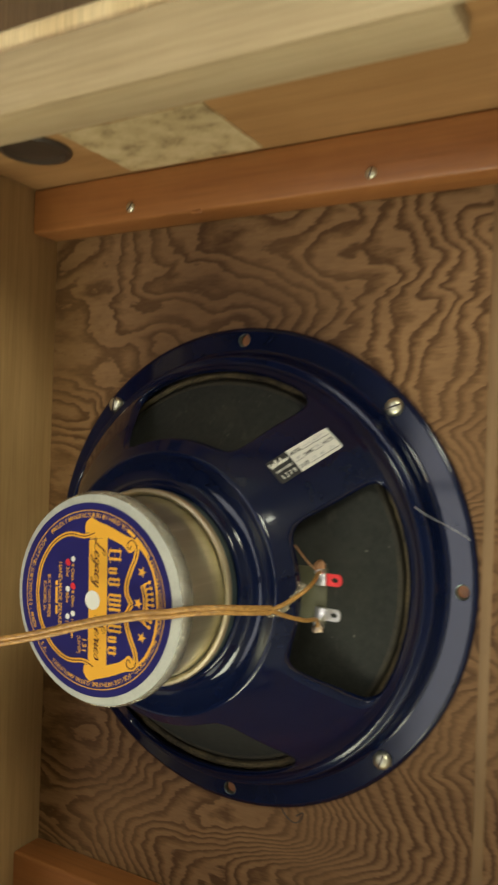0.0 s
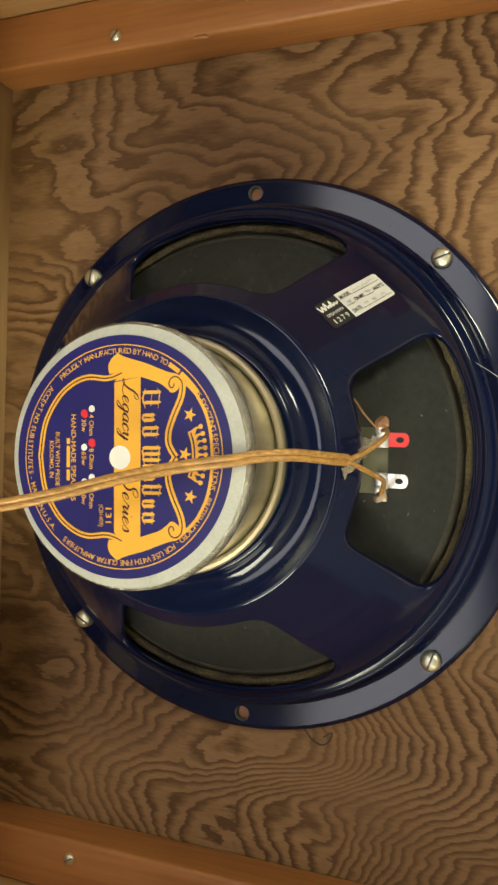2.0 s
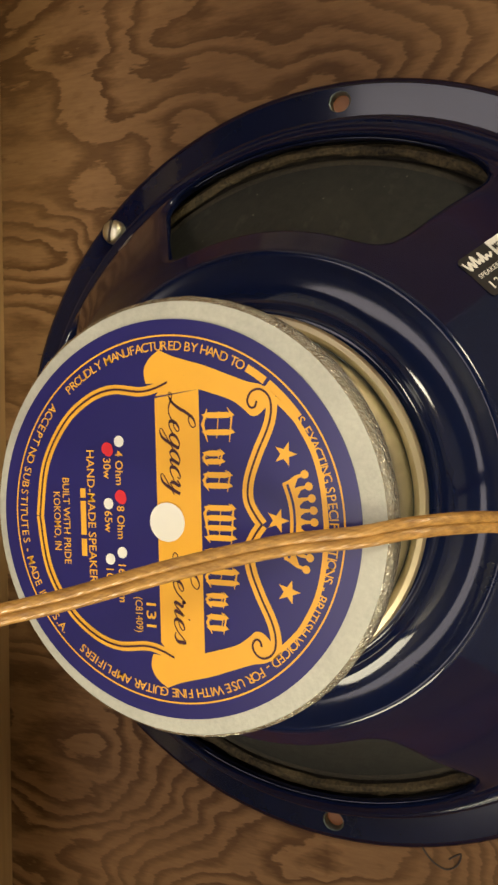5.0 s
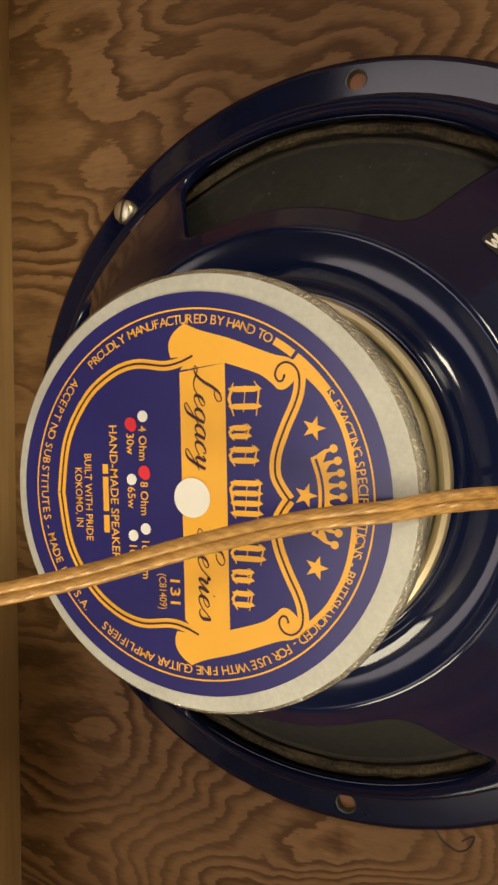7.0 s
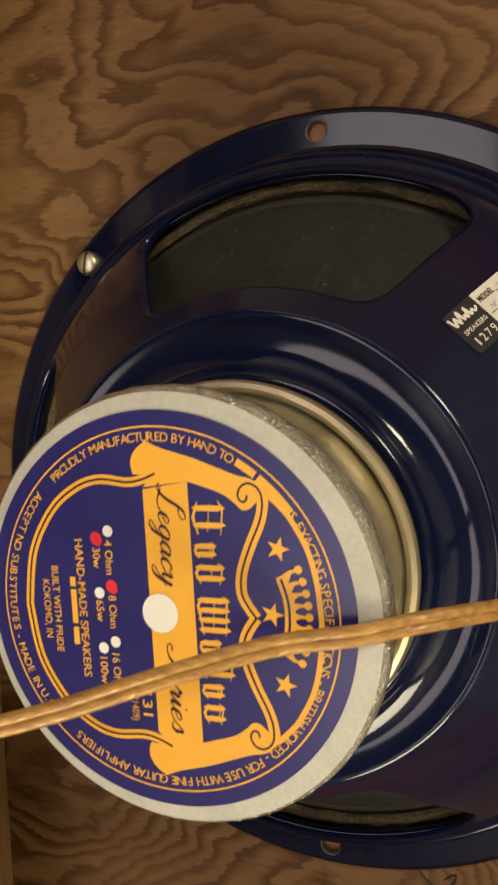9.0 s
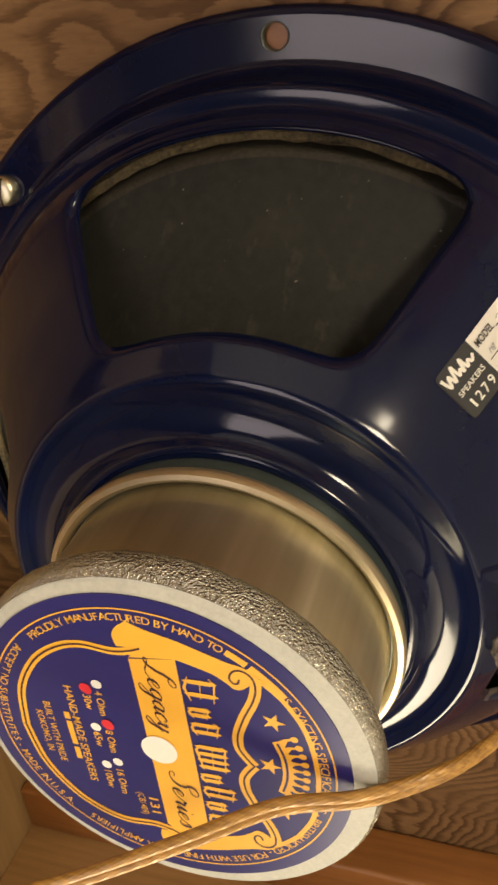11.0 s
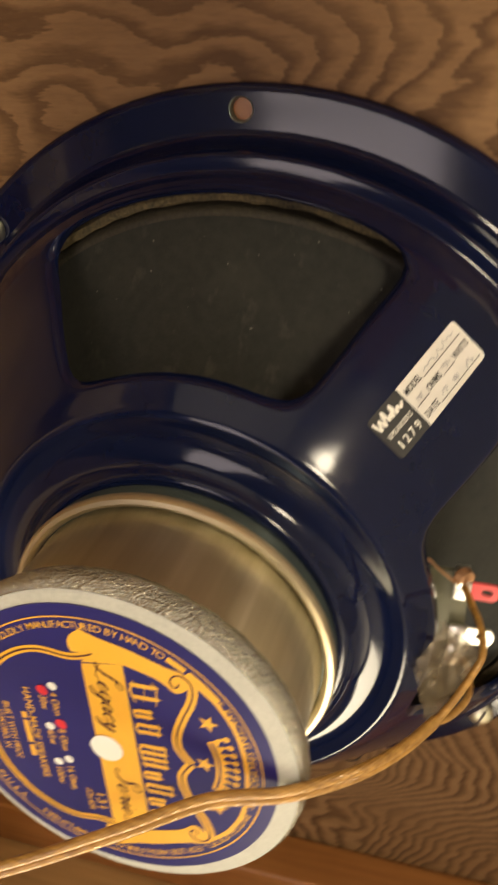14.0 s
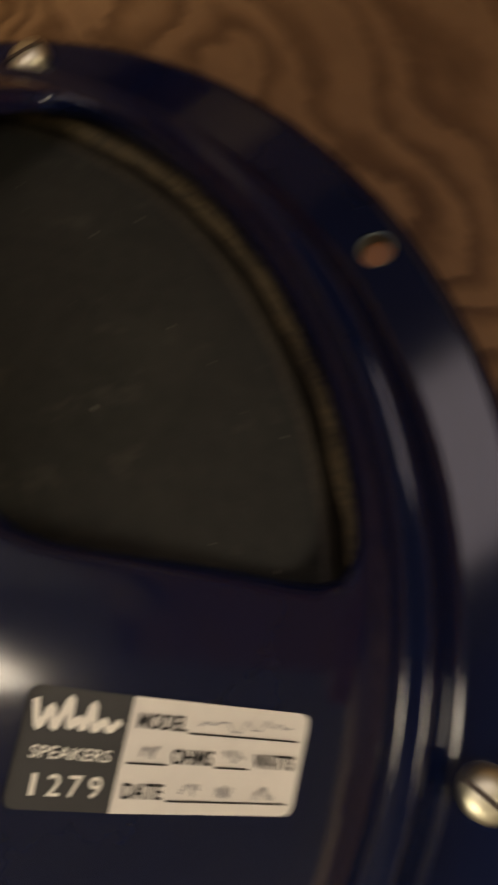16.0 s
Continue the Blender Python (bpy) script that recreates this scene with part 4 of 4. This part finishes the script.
for u0, u1, v in ((24.6, 43.6, 3.4), (16.2, 22.2, -1.0), (30.0, 35.6, -1.0), (23.2, 43.6, -5.8)):
    ink.stroke([(u0 + (u1 - u0) * k / 5, v) for k in range(6)], 0.28)
ink.put("printed_form", M_BLACK, stick, on_spoke(2), "black printed form")
pen = Print()
rp = random.Random(3)
for u0, u1, v in ((26.0, 42.0, 5.0), (18.0, 20.5, 0.6), (31.0, 34.6, 0.6), (25.0, 28.0, -4.4), (31.0, 33.6, -4.4), (37.5, 41.0, -4.4)):
    pts = [(u0 + (u1 - u0) * i / 14, v + rp.uniform(-1.0, 1.1)) for i in range(15)]
    pen.stroke(pts, 0.28)
pen.put("handwriting", M_INK, stick, on_spoke(3), "faint pen scribbles")
lg = Print()
lg.stroke(smooth_line([Vector(q) for q in [(1.2, 6.0), (2.4, 2.6), (3.6, 5.2), (4.6, 2.6), (6.0, 6.4), (6.6, 3.0), (7.8, 4.0), (8.6, 2.8), (9.4, 6.0), (10.2, 2.8), (11.4, 4.0), (12.4, 2.9), (13.8, 4.2)]], 5), 0.95)
lg.text("SPEAKERS", 7.9, -0.4, 1.5, 11.4, 0, 0, 0.01)
for ch, u in zip("1279", (3.6, 6.5, 9.4, 12.3)):
    lg.text(ch, u, -4.4, 2.7, 0.75 if ch == "1" else 1.9, 0, 0, 0.01)
lg.put("logo_print", M_WHITE, stick, on_spoke(1), "white print")

# ---------------------------------------------------------------- terminals
board = part("terminal_board", box(-0.0150, 0.0150, -0.0640, -0.0625, ZS + 0.0720, ZS + 0.0900, 0.0005), M_FISH, spk, "brown fibre terminal board")


def lug(u):
    """A flat solder lug with a slot and a bent foot."""
    bm = bmesh.new()
    n = 12
    w, l = 0.0032, 0.0088
    outer = []
    z0 = ZS + 0.0908
    for i in range(n):
        a = math.pi * i / (n - 1)
        outer.append((w * math.cos(a) * (1 if abs(math.cos(a)) < 0.95 else 1), z0 + l - 0.0022 + 0.0022 * math.sin(a)))
    outer = [(w, z0)] + outer + [(-w, z0)]
    hole = [(0.0013 * math.cos(2 * math.pi * i / 14), z0 + 0.0048 + 0.0019 * math.sin(2 * math.pi * i / 14)) for i in range(14)]
    for y in (-0.0662, -0.0654):
        vo = [bm.verts.new((u + x, y, z)) for x, z in outer]
        vh = [bm.verts.new((u + x, y, z)) for x, z in hole]
        es = [bm.edges.new((vo[i], vo[(i + 1) % len(vo)])) for i in range(len(vo))] + [bm.edges.new((vh[i], vh[(i + 1) % 14])) for i in range(14)]
        bmesh.ops.triangle_fill(bm, edges=es, use_beauty=True)
    vs = list(bm.verts)
    half = len(vs) // 2
    no = len(outer)
    for i in range(no):
        j = (i + 1) % no
        bm.faces.new((vs[i], vs[j], vs[half + j], vs[half + i]))
    for i in range(14):
        j = (i + 1) % 14
        bm.faces.new((vs[no + i], vs[no + j], vs[half + no + j], vs[half + no + i]))
    bmesh.ops.recalc_face_normals(bm, faces=bm.faces)
    return bm


def lug_foot(u):
    bm = box(u - 0.0036, u + 0.0036, -0.0670, -0.0652, ZS + 0.0850, ZS + 0.0907, 0.0004)
    side = 0.0085 if u > 0 else -0.0085
    a, b = sorted((u + side * 0.3, u + side))
    return box(a, b, -0.0695, -0.0641, ZS + 0.0850, ZS + 0.0896, 0.0008, bm)


for u, mt, tx in ((-0.0095, M_REDLUG, "red painted solder lug"), (0.0090, M_LUG, "bare tinned solder lug")):
    lo = part("lug", lug(u), mt, board, tx, smooth=False)
    part("lug_foot", lug_foot(u), M_LUG, board, "bent tinned lug foot")
    k = 1 if u > 0 else -1
    bl = bmesh.new()
    bmesh.ops.create_icosphere(bl, subdivisions=2, radius=0.0028)
    for v in bl.verts:
        n_ = noise.noise(v.co * 500)
        v.co = Vector((v.co.x * 1.0, v.co.y * 0.7, v.co.z * 1.1)) * (1 + 0.6 * n_) + Vector((u + k * 0.0075, -0.0690, ZS + 0.0880))
    part("solder_joint", bl, M_LEAD if u < 0 else M_SOLDER, board, "lumpy solder with bare copper")

# ---------------------------------------------------------------- screws


def screw_mesh(r=0.0052, h=0.0036, hexed=False):
    """Slotted pan head, facing the rear."""
    bm = revolve([(r, 0.0), (r, -h * 0.35), (r * 0.93, -h * 0.65), (r * 0.72, -h * 0.9), (r * 0.35, -h), (0.0, -h * 1.02)], 28)
    return bm


def slot_mesh(r, h):
    return box(-r * 0.9, r * 0.9, -h * 1.06, -h * 0.80, -r * 0.09, r * 0.09, 0)


def screw(name, at, r, h, turn, label, group):
    t = thing(name, at, label, "screw", group)
    bm = screw_mesh(r, h)
    bmesh.ops.translate(bm, verts=bm.verts, vec=at)
    part("head", bm, M_ZINC, t)
    bm = slot_mesh(r, h)
    bmesh.ops.rotate(bm, verts=bm.verts, cent=(0, 0, 0), matrix=Matrix.Rotation(radians(turn), 3, "Y"))
    bmesh.ops.translate(bm, verts=bm.verts, vec=at)
    part("slot", bm, M_BLACKRUB, t, "dark screw slot", smooth=False)
    return t


for ang, turn in ((45, 20), (135, 70), (225, 10), (315, 120)):
    a = radians(ang)
    screw("mounting_screw", (0.1472 * math.cos(a), FL - 0.0001, ZS + 0.1472 * math.sin(a)), 0.0054, 0.0048, turn, "zinc-plated slotted screw holding the loudspeaker's frame", "screws round the loudspeaker")
for x, z, turn in ((-0.2375, 0.092, 40), (-0.2365, 0.265, 15), (0.2400, 0.075, 60)):
    screw("cleat_screw", (x, -0.0266, z), 0.0034, 0.0018, turn, "small steel wood screw in a stained cleat", "screws in the cleats")

# ---------------------------------------------------------------- cord
cord = thing("speaker_cable", (0.0, -0.150, ZS), "clear-jacketed copper twin cable soldered to the loudspeaker", "cable")
MAIN = [(-0.0008, -0.1150, ZS + 0.0835), (-0.0018, -0.1265, ZS + 0.0765), (-0.0026, -0.1365, ZS + 0.0680), (-0.0018, -0.1440, ZS + 0.0570), (0.0002, -0.1478, ZS + 0.0470), (0.0028, -0.1520, ZS + 0.0300),
        (0.0075, -0.1627, ZS + 0.0100), (0.0150, -0.1735, ZS - 0.0150), (0.0200, -0.1836, ZS - 0.0400), (0.0200, -0.1958, ZS - 0.0700), (0.0175, -0.2110, ZS - 0.1100), (0.0140, -0.2240, ZS - 0.1500), (0.0120, -0.2300, GZ + 0.003)]
line = smooth_line([Vector(q) for q in MAIN], 26)


def strands(core, radius=0.00124, ridge=0.00010, count=11, pitch=0.045, sides=66):
    """A rope of fine strands under a clear skin: a tube whose ridges wind along it."""
    bm = bmesh.new()
    run, rings = 0.0, []
    for i, p in enumerate(core):
        d = (core[min(i + 1, len(core) - 1)] - core[max(i - 1, 0)]).normalized()
        s = d.cross(Vector((0, 1, 0))).normalized()
        u = s.cross(d)
        run += (p - core[i - 1]).length if i else 0.0
        ring = []
        for k in range(sides):
            a = 2 * math.pi * k / sides
            r = radius + ridge * abs(math.cos(count * (a - 2 * math.pi * run / pitch) / 2))
            ring.append(bm.verts.new(p + s * (r * math.cos(a)) + u * (r * math.sin(a))))
        rings.append(ring)
    for a, b in zip(rings, rings[1:]):
        for k in range(sides):
            bm.faces.new((a[k], a[(k + 1) % sides], b[(k + 1) % sides], b[k]))
    bm.faces.new(rings[0])
    bm.faces.new(list(reversed(rings[-1])))
    bmesh.ops.recalc_face_normals(bm, faces=bm.faces)
    return bm


for k in (-1, 1):
    pts = []
    for i, p in enumerate(line):
        d = (line[min(i + 1, len(line) - 1)] - line[max(i - 1, 0)]).normalized()
        s = d.cross(Vector((0, 1, 0))).normalized()
        pts.append(p + s * (k * 0.00112))
    part("conductor", strands(pts), M_CORD, cord, edge=60)
B1 = [MAIN[0], (-0.0035, -0.1085, ZS + 0.0880), (-0.0075, -0.1010, ZS + 0.0925), (-0.0108, -0.0955, ZS + 0.0948), (-0.0128, -0.0860, ZS + 0.0935), (-0.0137, -0.0770, ZS + 0.0905), (-0.0135, -0.0700, ZS + 0.0885)]
B2 = [MAIN[0], (0.0025, -0.1080, ZS + 0.0880), (0.0065, -0.0950, ZS + 0.0925), (0.0090, -0.0800, ZS + 0.0915), (0.0145, -0.0700, ZS + 0.0885)]
for b in (B1, B2):
    part("bare_lead", tube(smooth_line([Vector(q) for q in b], 10), 0.0011, 10), M_CORD, cord, edge=60)


def tape():
    """A crumpled flag of clear tape along one lead, hanging towards the frame."""
    bm = bmesh.new()
    bmesh.ops.create_grid(bm, x_segments=22, y_segments=22, size=0.5)
    near = Vector((0.0030, -0.1140, ZS + 0.0815)), Vector((-0.0108, -0.0962, ZS + 0.0955))
    far = Vector((0.0085, -0.0850, ZS + 0.0758)), Vector((-0.0095, -0.0835, ZS + 0.0838))
    for v in bm.verts:
        t, q = v.co.x + 0.5, v.co.y + 0.5
        p = near[0].lerp(near[1], t).lerp(far[0].lerp(far[1], t), q)
        a = Vector((t * 3.1, q * 3.3, 1.7))
        # sharp creases: folded noise, less of it along the lead
        fold = abs(noise.noise(a * 1.3)) * 2 - 0.5 + 0.5 * abs(noise.noise(a * 2.9))
        p += Vector((0.55, 0.25, 0.8)) * (0.0024 * fold * (0.25 + q))
        edge_wave = 0.0016 * noise.noise(Vector((t * 6, q * 6, 5.2)))
        v.co = p + Vector((edge_wave, 0, edge_wave * 0.6))
    bmesh.ops.solidify(bm, geom=bm.faces, thickness=0.0002)
    return bm


part("tape_wrap", tape(), M_TAPE, cord, "crumpled clear tape")
TINSEL = [(-0.0135, -0.0690, ZS + 0.0870), (-0.0165, -0.0705, ZS + 0.0840), (-0.0215, -0.0730, ZS + 0.0800), (-0.0262, -0.0757, ZS + 0.0772), (-0.0300, -0.0790, ZS + 0.0735)]
part("tinsel_lead", tube(smooth_line([Vector(q) for q in TINSEL], 8), 0.00045, 8), M_LEAD, spk, "thin braided copper lead")

# a stray hair over the frame and a curl of pencil on the ply
HAIR = [(-0.0480, -0.0250, ZS + 0.1240), (-0.0432, -0.0232, ZS + 0.1315), (-0.0365, -0.0125, ZS + 0.1420), (-0.0300, -0.0075, ZS + 0.1520)]
hp = smooth_line([Vector(q) for q in HAIR], 8)
single("stray_thread", tube(hp, 0.0001, 6), M_PAPERW, hp[0], "thin pale thread lying across the loudspeaker's frame", "thread")
CURL = [(0.1515, -0.0006, ZS + 0.0360), (0.1565, -0.0006, ZS + 0.0400), (0.1590, -0.0006, ZS + 0.0455), (0.1565, -0.0006, ZS + 0.0500), (0.1515, -0.0006, ZS + 0.0515), (0.1545, -0.0006, ZS + 0.0470)]
cp = smooth_line([Vector(q) for q in CURL], 8)
single("wire_curl", tube(cp, 0.0004, 6), M_GRAPHITE, cp[0], "thin dark curl of wire on the plywood", "wire")

# ---------------------------------------------------------------- the lamps overhead
for at, wide, deep, watts in LAMPS:
    lamp = thing("ceiling_lamp", at, "rectangular warm ceiling lamp with a frosted diffuser", "lamp")
    part("diffuser", box(at[0] - wide / 2 - 0.01, at[0] + wide / 2 + 0.01, at[1] - deep / 2 - 0.01, at[1] + deep / 2 + 0.01, at[2] + 0.04, at[2] + 0.08, 0.012), lampm, lamp, "glowing frosted diffuser")
    part("housing", box(at[0] - wide / 2, at[0] + wide / 2, at[1] - deep / 2, at[1] + deep / 2, at[2] + 0.0805, CEIL_Z - 0.0003, 0.004), M_CEIL, lamp, "white metal housing")
